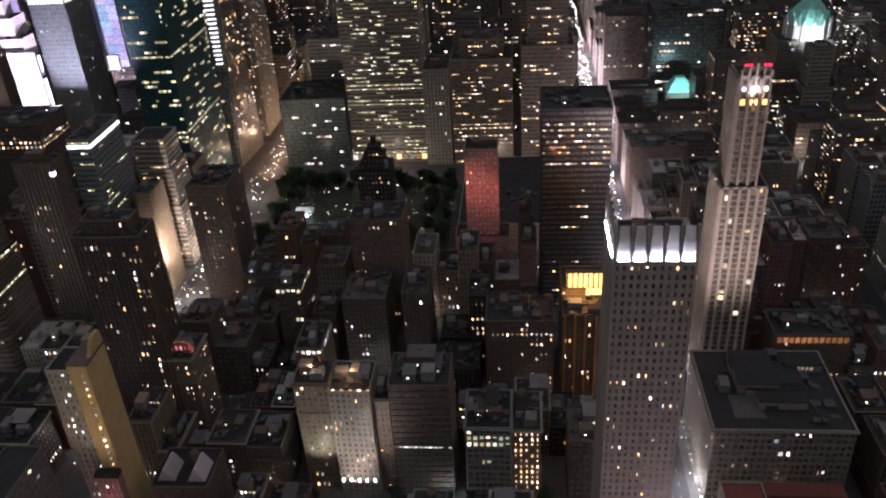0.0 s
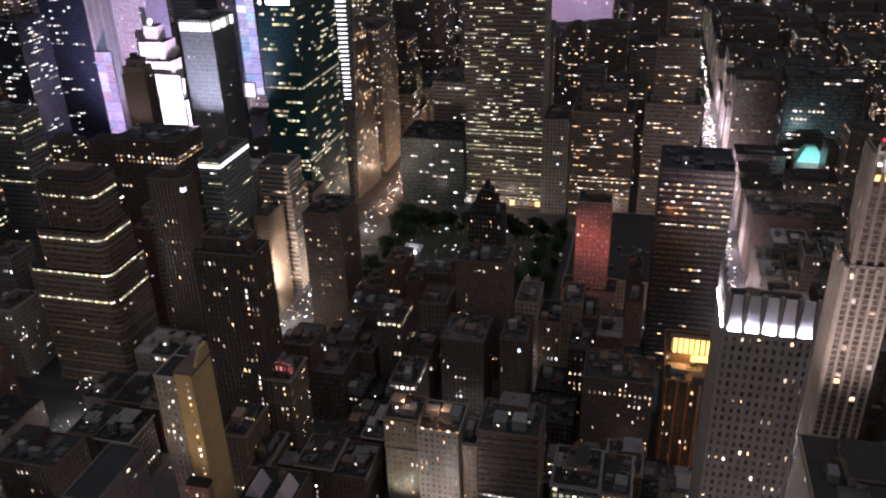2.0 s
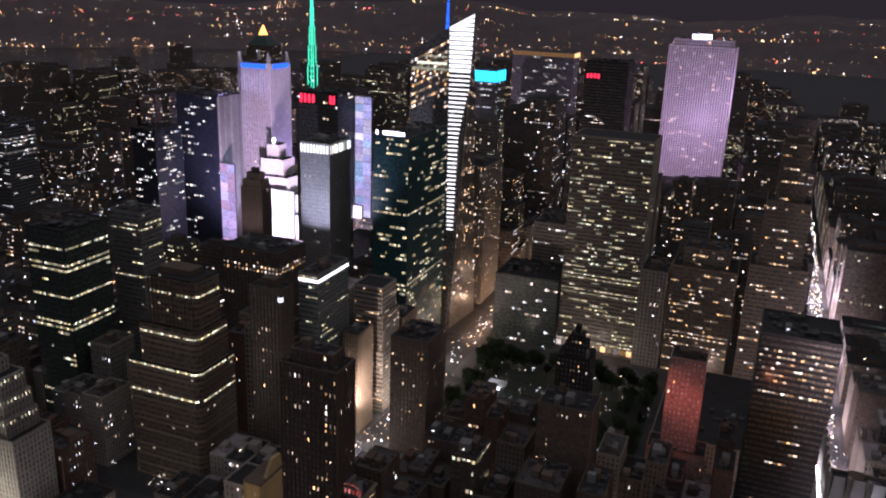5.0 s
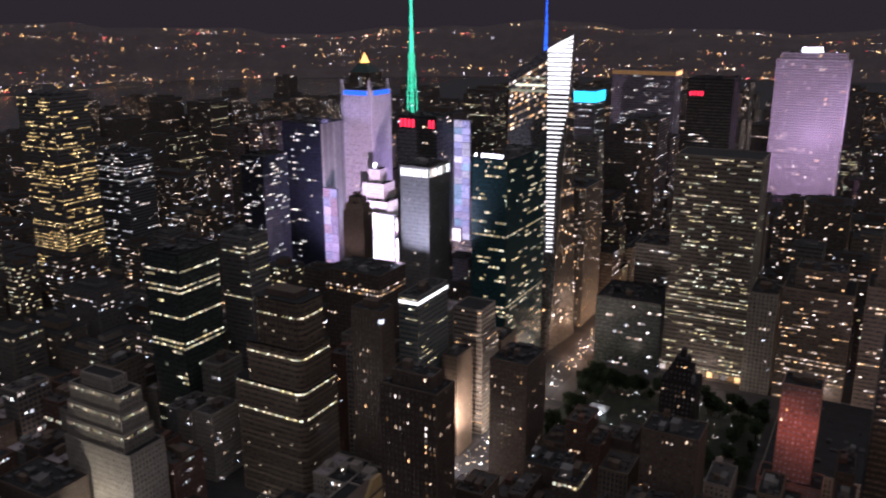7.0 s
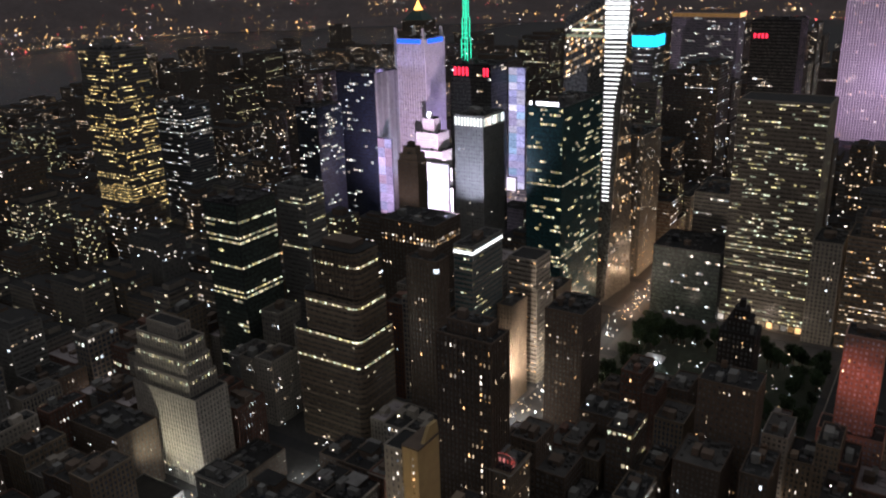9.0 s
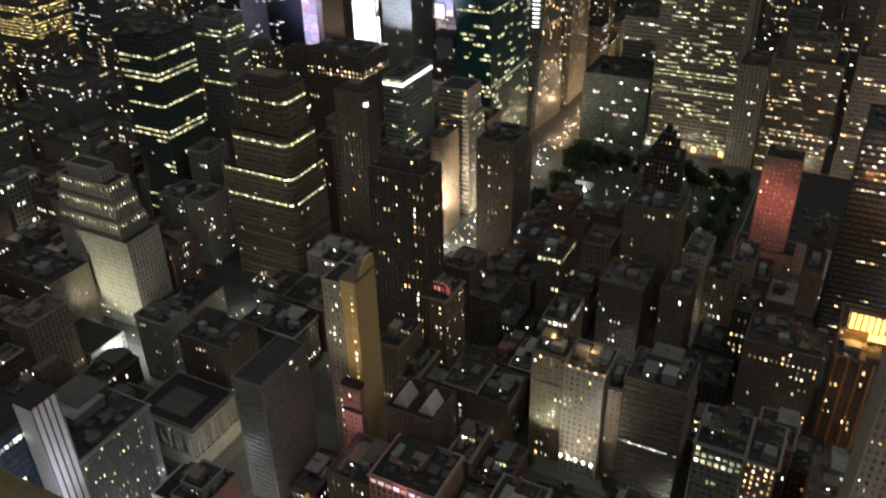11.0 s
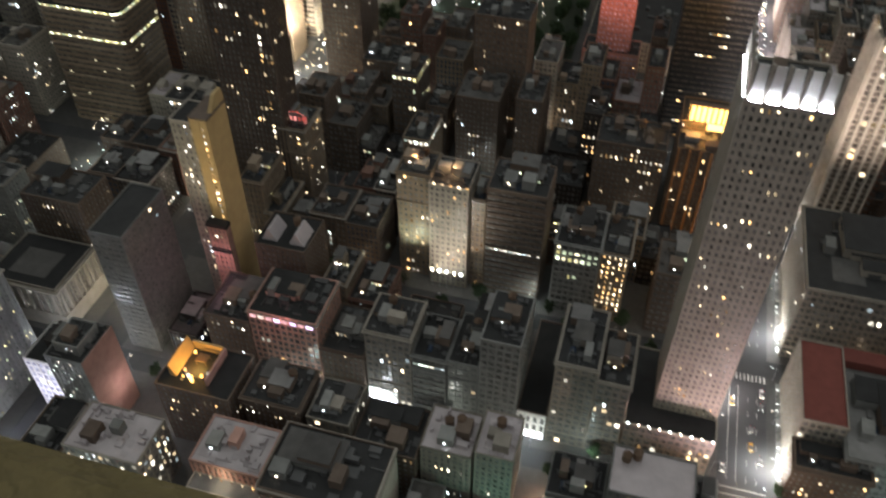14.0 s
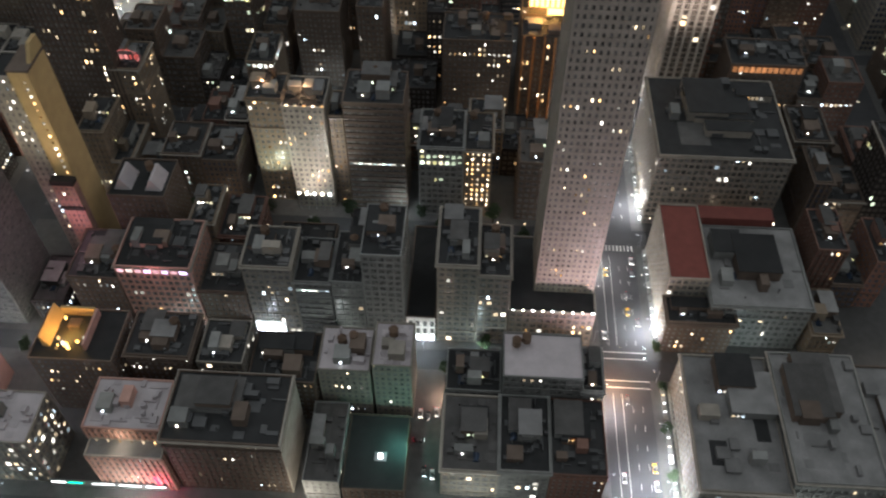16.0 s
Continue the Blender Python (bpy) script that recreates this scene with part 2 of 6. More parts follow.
def clad(parent, x0, x1, y0, y1, z0, z1, style="punched", wall="tan_brick", glass="dark", lit=0.1, tone="mixed",
         sides="SEW", rows=(), single=True, rng=random, row_share=0.93, cols=()):
    """One block of a building: glazing, a wall with real openings in front of it, and lit panes in some of the openings."""
    bay, storey, ps, ss, pd, sd = STYLES[style]
    if math.hypot(x0, y0) > 620 and style in ("punched", "loft", "piers"):
        bay *= 1.35
    inset = 0.12
    core, shell = Mesh(), Mesh()
    core.box(x0 + inset, x1 - inset, y0 + inset, y1 - inset, z0, z1 - 0.9)
    index = {}

    def vert(p):
        key = (round(p[0], 3), round(p[1], 3), round(p[2], 3))
        if key not in index:
            index[key] = len(shell.v)
            shell.v.append(p)
        return index[key]

    quad = lambda *pts: shell.f.append(tuple(vert(p) for p in pts))
    found = []
    nf = max(1, round((z1 - z0 - 1.2) / storey))
    fh = (z1 - 1.2 - z0) / nf
    sh = fh * ss
    zs = [z0, z0 + sh * 0.6]
    for k in range(1, nf):
        zs += [z0 + k * fh - sh / 2, z0 + k * fh + sh / 2]
    zs += [z0 + nf * fh - sh * 0.6, z1 - 0.95]
    ends = {}
    for side in "SEWN":
        length, at = side_frame(side, x0, x1, y0, y1)
        if side not in sides:
            for j in range(len(zs) - 1):
                quad(at(0, 0.02, zs[j]), at(length, 0.02, zs[j]), at(length, 0.02, zs[j + 1]), at(0, 0.02, zs[j + 1]))
            ends[side] = (at, length, lambda j: 0.02)
            continue
        nb = max(1, round(length / bay))
        bw = length / nb
        pw = bw * ps
        us = [0.0, max(pw * 0.7, 0.4)]
        for k in range(1, nb):
            us += [k * bw - pw / 2, k * bw + pw / 2]
        us += [length - max(pw * 0.7, 0.4), length]
        nu, nz = len(us) - 1, len(zs) - 1
        depth = lambda i, j: (max(pd, sd) if j % 2 == 0 else pd) - inset if i % 2 == 0 else sd - inset if j % 2 == 0 else -inset
        ends[side] = (at, length, lambda j: (max(pd, sd) if j % 2 == 0 else pd) - inset)
        for i in range(nu):
            for j in range(nz):
                w = depth(i, j)
                if i % 2 == 0 or j % 2 == 0:
                    quad(at(us[i], w, zs[j]), at(us[i + 1], w, zs[j]), at(us[i + 1], w, zs[j + 1]), at(us[i], w, zs[j + 1]))
                if i + 1 < nu and abs(depth(i + 1, j) - w) > 1e-6:
                    v = depth(i + 1, j)
                    quad(at(us[i + 1], w, zs[j]), at(us[i + 1], v, zs[j]), at(us[i + 1], v, zs[j + 1]), at(us[i + 1], w, zs[j + 1]))
                if j + 1 < nz and abs(depth(i, j + 1) - w) > 1e-6:
                    v = depth(i, j + 1)
                    quad(at(us[i], w, zs[j + 1]), at(us[i + 1], w, zs[j + 1]), at(us[i + 1], v, zs[j + 1]), at(us[i], v, zs[j + 1]))
        for k in range(nf):
            full = k in rows
            hot = 1.9 if rng.random() < 0.13 else 0.82
            run = 0
            for j in range(nb):
                chance = row_share if full else lit * hot
                if j in cols and not full:
                    chance = 0.8
                wide = style in ("curtain", "bands")
                if full:
                    run = 1 if rng.random() < chance else 0
                elif run > 0:
                    run -= 1
                elif rng.random() < chance * (0.34 if wide else 0.62):
                    run = rng.choice((1, 2, 3, 5, 7)) if wide else rng.choice((1, 1, 1, 2, 3))
                if run <= 0:
                    continue
                ua, ub, za, zb = us[2 * j + 1] + 0.2, us[2 * j + 2] - 0.2, zs[2 * k + 1] + 0.15, zs[2 * k + 2] - 0.15
                if wide:
                    za += (zb - za) * (0.5 if full else 0.4)
                elif rng.random() < 0.3:
                    za += (zb - za) * rng.choice((0.3, 0.5))
                if not wide and not full and rng.random() < 0.6:
                    cut = (ub - ua) * rng.choice((0.35, 0.5))
                    ua, ub = (ua + cut, ub) if rng.random() < 0.5 else (ua, ub - cut)
                if ub - ua > 0.3:
                    found.append((side, ua, ub, za, zb))
    for one, two in ("SE", "EN", "NW", "WS"):       # corner piers join the sides
        (at_a, la, wa), (at_b, lb, wb) = ends[one], ends[two]
        for j in range(len(zs) - 1):
            quad(at_a(la, wa(j), zs[j]), at_b(0, wb(j), zs[j]), at_b(0, wb(j), zs[j + 1]), at_a(la, wa(j), zs[j + 1]))
    part("glazing", core, GLASS[glass], parent)
    part("wall", shell, WALL[wall], parent)
    panes(parent, found, x0, x1, y0, y1, tone, single, inset)


def panes(parent, found, x0, x1, y0, y1, tone, single, inset):
    if single and len(found) <= 110 and SINGLE[0] + len(found) < 640:
        o, shapes = parent_place(parent), {}
        for side, ua, ub, za, zb in found:
            length, at = side_frame(side, x0, x1, y0, y1)
            key = (side, round(ub - ua, 2), round(zb - za, 2))
            if key not in shapes:
                w, h = (ub - ua) / 2, (zb - za) / 2
                data = bpy.data.meshes.new("window")
                if side in "SN":
                    data.from_pydata([(-w, 0, -h), (w, 0, -h), (w, 0, h), (-w, 0, h)], [], [(0, 1, 2, 3)])
                else:
                    data.from_pydata([(0, -w, -h), (0, w, -h), (0, w, h), (0, -w, h)], [], [(0, 1, 2, 3)])
                data.materials.append(LIT[tone][0])
                shapes[key] = data
            p = at((ua + ub) / 2, -inset + 0.05, (za + zb) / 2)
            ob = new("window", shapes[key])
            ob.parent = parent
            ob.location = (p[0] - o[0], p[1] - o[1], p[2] - o[2])
        SINGLE[0] += len(found)
    elif found:
        mesh = Mesh()
        for side, ua, ub, za, zb in found:
            length, at = side_frame(side, x0, x1, y0, y1)
            mesh.face(at(ua, -inset + 0.05, za), at(ub, -inset + 0.05, za), at(ub, -inset + 0.05, zb), at(ua, -inset + 0.05, zb))
        part("lit_glass", mesh, LIT[tone][1], parent, "many small lit windows", "stuff")


def top_off(parent, x0, x1, y0, y1, z1, roof=None, wall="tan_brick", rng=random, clutter=True, cornice=0.15):
    """Flat roof behind a parapet, with a bulkhead and plant on it."""
    part("roof", Mesh().box(x0 + 0.3, x1 - 0.3, y0 + 0.3, y1 - 0.3, z1 - 1.3, z1 - 0.85), roof or TAR, parent)
    rim = Mesh()
    c, t = cornice, 0.35
    outer = [(x0 - c, y0 - c), (x1 + c, y0 - c), (x1 + c, y1 + c), (x0 - c, y1 + c)]
    inner = [(x0 + t, y0 + t), (x1 - t, y0 + t), (x1 - t, y1 - t), (x0 + t, y1 - t)]
    rim.v = [(*p, z) for z in (z1 - 1.0, z1) for r in (outer, inner) for p in r]
    for k in range(4):
        j = (k + 1) % 4
        rim.f += [(k, j, 8 + j, 8 + k), (8 + k, 8 + j, 12 + j, 12 + k), (12 + k, 12 + j, 4 + j, 4 + k), (4 + k, 4 + j, j, k)]
    part("parapet", rim, WALL[wall], parent)
    if not clutter:
        return
    w, d = x1 - x0, y1 - y0
    zr = z1 - 0.86
    for k in range(1 if w * d < 320 else 2):
        bw, bd = min(w * 0.42, rng.uniform(3, 8)), min(d * 0.42, rng.uniform(3, 8))
        bx, by = x0 + rng.uniform(0.06, 0.3) * w + k * 0.3 * w, y0 + rng.uniform(0.1, 0.5) * d
        bh, e = rng.uniform(1.8, 5.0), rng.choice((0.0, 0.25, 0.8))
        house = Mesh().prism([(bx, by, zr), (bx + bw, by, zr), (bx + bw, by + bd, zr), (bx, by + bd, zr)],
                             [(bx, by, z1 + bh), (bx + bw, by, z1 + bh), (bx + bw, by + bd, z1 + bh + e), (bx, by + bd, z1 + bh + e)])
        part("bulkhead", house, WALL[rng.choice((wall, "grey_concrete", "brown_brick"))], parent)
        if k == 0 and math.hypot(bx, by) < 520 and rng.random() < 0.28:
            part("roof_lamp", Mesh().box(bx + bw * 0.4, bx + bw * 0.4 + 0.5, by - 0.35, by, zr + 1.6, zr + 1.9), LAMP_WHITE, parent, "bright lamp on a bulkhead")
    plant = Mesh()
    grow = 1.0 if w * d < 900 else 1.9
    for piece in range(min(34 if (roof or TAR) is not WORN_HAZED_ROOF else 12, int(4 + w * d / (22 if math.hypot(x0, y0) < 420 else 42)))):
        ax, ay = x0 + rng.uniform(0.05, 0.9) * w, y0 + rng.uniform(0.05, 0.9) * d
        kind = rng.random()
        if kind < 0.45:
            aw, ad, ah = rng.uniform(0.8, 3.2) * grow, rng.uniform(0.8, 3.2) * grow, rng.uniform(0.5, 2.8)
        elif kind < 0.7:
            aw, ad, ah = (rng.uniform(3, 9), 0.5, 0.6) if rng.random() < 0.5 else (0.5, rng.uniform(3, 9), 0.6)
        elif kind < 0.85:
            aw, ad, ah = rng.uniform(2, 5), rng.uniform(2, 5), 0.06
        else:
            plant.drum(ax, ay, zr, zr + rng.uniform(1, 3), 0.3, 0.3, 7)
            continue
        ah += 0.011 * piece % 0.3
        aw, ad = min(aw, x1 - 0.5 - ax), min(ad, y1 - 0.5 - ay)
        if aw > 0.2 and ad > 0.2:
            plant.box(ax, ax + aw, ay, ay + ad, zr - 0.004 - 0.002 * piece % 0.1, zr + ah)
    part("roof_plant", plant, DUCT if (roof or TAR) == TAR else roof, parent, "jumble of small roof plant and ducts", "stuff")


def ring_course(x0, x1, y0, y1, z, h, out):
    """A moulding that runs round a block."""
    m = Mesh()
    rect = lambda c: [(x0 - c, y0 - c), (x1 + c, y0 - c), (x1 + c, y1 + c), (x0 - c, y1 + c)]
    lo, hi = rect(out * 0.5), rect(out)
    m.v = [(*p, z) for p in lo] + [(*p, z + h * 0.4) for p in hi] + [(*p, z + h) for p in hi] + [(*p, z + h) for p in rect(0.0)]
    for k in range(4):
        j = (k + 1) % 4
        m.f += [(k, j, 4 + j, 4 + k), (4 + k, 4 + j, 8 + j, 8 + k), (8 + k, 8 + j, 12 + j, 12 + k)]
    return m


def dress(parent, x0, x1, y0, y1, z1, wall, rng):
    """Belt courses, a heavy cornice and a busy upper roof for the nearer buildings."""
    w, d, zr = x1 - x0, y1 - y0, z1 - 0.85
    for share in rng.sample((0.14, 0.3, 0.72, 0.86), 1):
        part("belt_course", ring_course(x0, x1, y0, y1, z1 * share, 0.7, 0.55), WALL[wall], parent)
    if rng.random() < 0.6:
        part("cornice", ring_course(x0, x1, y0, y1, z1 - 2.0, 1.1, 1.0), WALL[rng.choice((wall, "limestone", "pale_brick"))], parent)
    for _ in range(2 if w * d > 520 else 1):
        hw, hd, hh = w * rng.uniform(0.28, 0.55), d * rng.uniform(0.25, 0.5), rng.uniform(2.6, 6.5)
        hx, hy = x0 + 0.6 + rng.random() * (w - hw - 1.2), y0 + d * 0.3 + rng.random() * (d * 0.7 - hd - 0.6)
        part("penthouse", Mesh().box(hx, hx + hw, hy, hy + hd, zr, zr + hh), WALL[rng.choice((wall, wall, "brown_brick", "grey_concrete"))], parent)
        part("penthouse_roof", Mesh().box(hx - 0.25, hx + hw + 0.25, hy - 0.25, hy + hd + 0.25, zr + hh, zr + hh + 0.35), rng.choice((TAR, GRAVEL, GRAVEL, WORN_HAZED_ROOF)), parent)
        if rng.random() < 0.35:
            for k in range(rng.choice((2, 3, 4))):
                part("penthouse_window", Mesh().box(hx + 0.6 + k * 1.9, hx + 1.6 + k * 1.9, hy - 0.12, hy - 0.02, zr + 0.9, zr + 2.2), LIT[rng.choice(("warm", "mixed", "office"))][0], parent)
    for k in range(rng.choice((0, 1, 2))):
        pw, pd = w * rng.uniform(0.15, 0.4), d * rng.uniform(0.15, 0.4)
        px, py = x0 + 0.5 + rng.random() * (w - pw - 1.0), y0 + 0.5 + rng.random() * (d - pd - 1.0)
        part("roof_patch", Mesh().box(px, px + pw, py, py + pd, zr - 0.05, zr + 0.05 + 0.02 * k), rng.choice((GRAVEL, WORN_HAZED_ROOF, TAR)), parent)
    if rng.random() < 0.5:
        sx, sy = x0 + w * rng.uniform(0.15, 0.6), y0 + d * rng.uniform(0.1, 0.4)
        part("skylight", Mesh().prism([(sx, sy, zr), (sx + 2.6, sy, zr), (sx + 2.6, sy + 4, zr), (sx, sy + 4, zr)], [(sx + 1.1, sy + 0.3, zr + 1.2), (sx + 1.5, sy + 0.3, zr + 1.2), (sx + 1.5, sy + 3.7, zr + 1.2), (sx + 1.1, sy + 3.7, zr + 1.2)]), GLASS["blue"], parent)


RESERVED = []       # plots of the buildings that have their own lines below


def building(name, label, x0, x1, y0, y1, h, style="punched", wall="tan_brick", glass="dark", lit=0.1, tone="mixed", sides=None,
             rows=(), z0=0.0, roof=None, single=True, seed=None, steps=(), group="", clutter=True, category="building", reserve=True,
             cols=(), cornice=0.18, row_share=0.93):
    """A block with its storeys; steps: upper blocks as (inset west, east, south, north, top)."""
    rng = random.Random(seed if seed is not None else int(x0 * 31 + y0 * 17 + h))
    sides = sides or ("SE" if x1 < -20 else "SW" if x0 > 20 else "SEW")
    ob = thing(name, (x0 + x1) / 2, (y0 + y1) / 2, 0, label, category, group)
    if reserve:
        RESERVED.append((x0 - 0.5, x1 + 0.5, y0 - 0.5, y1 + 0.5))
    clad(ob, x0, x1, y0, y1, z0, h, style, wall, glass, lit, tone, sides, rows, single, rng, row_share, cols)
    top_off(ob, x0, x1, y0, y1, h, roof, wall, rng, clutter, cornice)
    if clutter and roof is not PALE_ROOF and not steps and h < 75 and (y0 + y1) / 2 < 345 and math.hypot((x0 + x1) / 2, (y0 + y1) / 2) < 440:
        dress(ob, x0, x1, y0, y1, h, wall, random.Random(int(abs(x0) * 7 + y0 * 13)))
    base = h
    for k, (iw, ie, i_s, i_n, top) in enumerate(steps):
        x0, x1, y0, y1 = x0 + iw, x1 - ie, y0 + i_s, y1 - i_n
        clad(ob, x0, x1, y0, y1, base - 0.85, top, style, wall, glass, lit, tone, sides, rows, single, rng, row_share, cols)
        top_off(ob, x0, x1, y0, y1, top, roof, wall, rng, clutter, cornice)
        base = top
    return ob


def street_y(n):
    return 126 + 80 * (n - 35) if n <= 41 else 690 if n == 42 else 775 + 80 * (n - 43)


def broadway_x(y):
    return -239 - 0.31 * (y - 45)


AVENUES = [-1880, -1610, -1336, -1062, -788, -514, -239, 72, 227, 380, 510, 660]

# ---------------------------------------------------------------- ground, river, far shore
ring = [(4450 * math.sin(radians(a)), 4450 * math.cos(radians(a)), 0) for a in range(-180, 180, 6)]
ground = Mesh()
ground.face(*ring[::-1])
tagged(ground.link("ground", ASPHALT), "dark asphalt streets reaching out to the far shore", "ground", "", "structure")

river_mat, n_, l_, b_ = nodes_of("river_water")
b_.inputs["Base Color"].default_value = (0.006, 0.008, 0.01, 1)
b_.inputs["Roughness"].default_value = 0.22
tc_, wv_, bp_ = n_.new("ShaderNodeTexCoord"), n_.new("ShaderNodeTexNoise"), n_.new("ShaderNodeBump")
wv_.inputs["Scale"].default_value = 0.05
bp_.inputs["Strength"].default_value = 0.4
l_.new(tc_.outputs["Object"], wv_.inputs["Vector"]), l_.new(wv_.outputs["Fac"], bp_.inputs["Height"]), l_.new(bp_.outputs[0], b_.inputs["Normal"])
river = Mesh()
river.face((-3150, -600, 0.4), (-1930, -600, 0.4), (-1930, 3950, 0.4), (-3150, 3000, 0.4))
tagged(river.link("water", river_mat), "dark wide river with faint light reflections", "river", "", "structure")

hills = Mesh()
ridge = lambda a, r: 26 * math.sin(a * 0.21) + 14 * math.sin(a * 0.57 + 1) + 8 * math.sin(a * 1.3)
for a in range(-84, 48, 2):
    def hill(a, k):
        r = 4380 + 95 * k
        h = [-2, 45, 105, 160, 208, 240][k] + (ridge(a, r) * k / 5 if k else 0)
        return (r * math.sin(radians(a)), r * math.cos(radians(a)), h)
    for k in range(5):
        hills.face(hill(a, k), hill(a + 2, k), hill(a + 2, k + 1), hill(a, k + 1))
# hill colour raised towards the sky's: haze painted into the ridge
HILL = surface("wooded_hills", (0.15, 0.125, 0.125), vary=0.3, scale=0.01, fine=0.05, bump=0)
tagged(hills.link("distant_hills", HILL), "dark distant hills across the river", "hills", "", "structure")

# lights of the far shore and of the low districts
far_rng = random.Random(5)
far_lights = Mesh()


def spark(mesh, x, y, z, s):
    mesh.v += [(x - s, y, z), (x, y - s, z), (x + s, y, z), (x, y + s, z), (x, y, z + s), (x, y, z - s)]
    i = len(mesh.v) - 6
    for q in ((0, 1, 4), (1, 2, 4), (2, 3, 4), (3, 0, 4), (1, 0, 5), (2, 1, 5), (3, 2, 5), (0, 3, 5)):
        mesh.f.append(tuple(i + k for k in q))


for cluster in range(430):
    a, k = far_rng.uniform(-80, 42), far_rng.random() ** 1.3 * 4.8
    for _ in range(far_rng.choice((2, 4, 7, 12))):
        aa, kk = a + far_rng.gauss(0, 0.9), min(4.9, max(0.05, k + far_rng.gauss(0, 0.07)))
        i = int(kk)
        hs = [-2, 45, 105, 160, 208, 240]
        h = hs[i] + (hs[i + 1] - hs[i]) * (kk - i) + ridge(aa, 0) * kk / 5 + 4
        r = 4380 + 95 * kk - 8
        spark(far_lights, r * math.sin(radians(aa)), r * math.cos(radians(aa)), h, far_rng.choice((1.0, 1.4, 2.0, 3.0)))
for k in range(260):
    y = far_rng.uniform(500, 3000)
    spark(far_lights, -3165 - far_rng.random() * 130, y, far_rng.uniform(5, 20), far_rng.choice((1.2, 1.8, 2.8)))
for k in range(1500):
    x, y = far_rng.uniform(-4200, -3200), far_rng.uniform(200, 3200)
    if math.hypot(x, y) < 4350:
        spark(far_lights, x, y, far_rng.uniform(4, 25), far_rng.choice((0.8, 1.2, 1.8)))
tagged(far_lights.link("distant_lights", LAMPS_FAR), "scattered small lamps of the far shore", "lights", "", "stuff")

# pavements of the blocks
for n in range(34, 47):
    for a, b in zip(AVENUES, AVENUES[1:]):
        if a < -800 or b > 520:
            continue
        y0, y1 = street_y(n) + (9 if n == 42 else 5.2), street_y(n + 1) - (9 if n == 41 else 5.2)
        slab = Mesh().box(a + 10.5, b - 10.5, y0, y1, 0.0, 0.15)
        tagged(slab.link("pavement", PAVING), "pale concrete pavement with a kerb round the block", "pavement", "", "structure")

# ---------------------------------------------------------------- Fifth Avenue and cross streets: markings
road = thing("road", 72, 300, 0, "dark asphalt avenue with painted lane lines and crossings", "road", "", "structure")
lane = Mesh()
for x in (65.6, 69.6, 74.0, 78.2):
    for n in range(35, 42):
        ya, yb = street_y(n) + 13, street_y(n + 1) - 13
        if x in (65.6, 69.6):
            lane.box(x - 0.09, x + 0.09, ya, yb, 0.004, 0.012)
        else:
            y = ya
            while y < yb - 3:
                lane.box(x - 0.07, x + 0.07, y, y + 3, 0.004, 0.012)
                y += 9
part("lane_line", lane, PAINT, road, "worn white lane lines", "stuff")
for off in (-9.6, -6.0, 5.6, 9.2):
    part("crossing_line", Mesh().box(62.4, 83.4, street_y(36) + off - 0.22, street_y(36) + off + 0.22, 0.005, 0.014), PAINT, road)
for n in (37, 38):
    for off in (-7.3, 7.0) if n == 38 else (-7.3,):
        for k in range(11):
            x = 62.6 + k * 1.85
            part("crossing_stripe", Mesh().box(x, x + 0.75, street_y(n) + off - 1.9, street_y(n) + off + 1.9, 0.005, 0.014), PAINT, road)

# ---------------------------------------------------------------- the observation deck's own wall
STONE = surface("parapet_stone", (0.14, 0.112, 0.05), vary=0.35, scale=2.2, fine=14, bump=0.6)
deck = thing("observation_deck", 0, -0.6, 0, "brown stone parapet of a high observation deck", "parapet")
cope = Mesh()
prof = [(0.06, 318.0), (0.06, 318.93), (0.10, 319.0), (0.22, 319.03), (0.40, 319.045), (0.50, 319.035), (0.545, 319.0), (0.555, 318.93), (0.55, 318.0)]
xs = [-9 + 0.25 * k for k in range(73)]
bump_of = lambda x, j: 0.006 * noise.noise((x * 1.7, j * 0.9, 0)) if 1 < j < 8 else 0
for xa, xb in zip(xs, xs[1:]):
    for j in range(len(prof) - 1):
        p, q = prof[j], prof[j + 1]
        cope.face((xa, p[0], p[1] + bump_of(xa, j)), (xa, q[0], q[1] + bump_of(xa, j + 1)), (xb, q[0], q[1] + bump_of(xb, j + 1)), (xb, p[0], p[1] + bump_of(xb, j)))
part("coping", cope, STONE, deck, "rounded weathered brown stone coping")
part("shaft", Mesh().box(-14, 14, -22, 0.52, 0.0, 318.02), WALL["limestone"], deck)
part("floor", Mesh().box(-14, 14, -22, 0.05, 318.03, 318.35), WALL["grey_concrete"], deck)
lamp("deck_lamp", "POINT", -2.2, -2.0, 321.2, 7, (1.0, 0.72, 0.35), 0.15)

# ---------------------------------------------------------------- the near blocks
def b(*a, **k):
    return building(*a, **k)


# between 35th and 36th street
b("corner_building", "pale-roofed corner building beside the avenue", 15, 47, 176, 197, 38, "loft", "grey_concrete", lit=0.08, roof=PALE_ROOF, sides="SW", clutter=False)
b("avenue_building", "low grey building on the avenue's pavement", 47.6, 56, 176, 197, 30, "loft", "grey_concrete", lit=0.1)
b("loft_building", "pale stone loft building with large windows", -8, 14, 142, 175, 23, "loft", "limestone", lit=0.1, roof=GRAVEL)
b("loft_building", "grey loft building with a cluttered roof", 14.6, 34, 142, 175, 25, "loft", "grey_concrete", lit=0.12)
b("loft_building", "brick building with a string-lit roof terrace", 34.6, 56, 142, 175, 24, "punched", "red_brick", lit=0.12)
b("loft_building", "stone loft building with a pale roof and tanks", -60, -39, 176, 197, 36, "punched", "limestone", lit=0.04, roof=PALE_ROOF)
b("loft_building", "stone loft building with a light roof", -37.5, -22, 176, 197, 41, "punched", "limestone", lit=0.05, roof=PALE_ROOF)
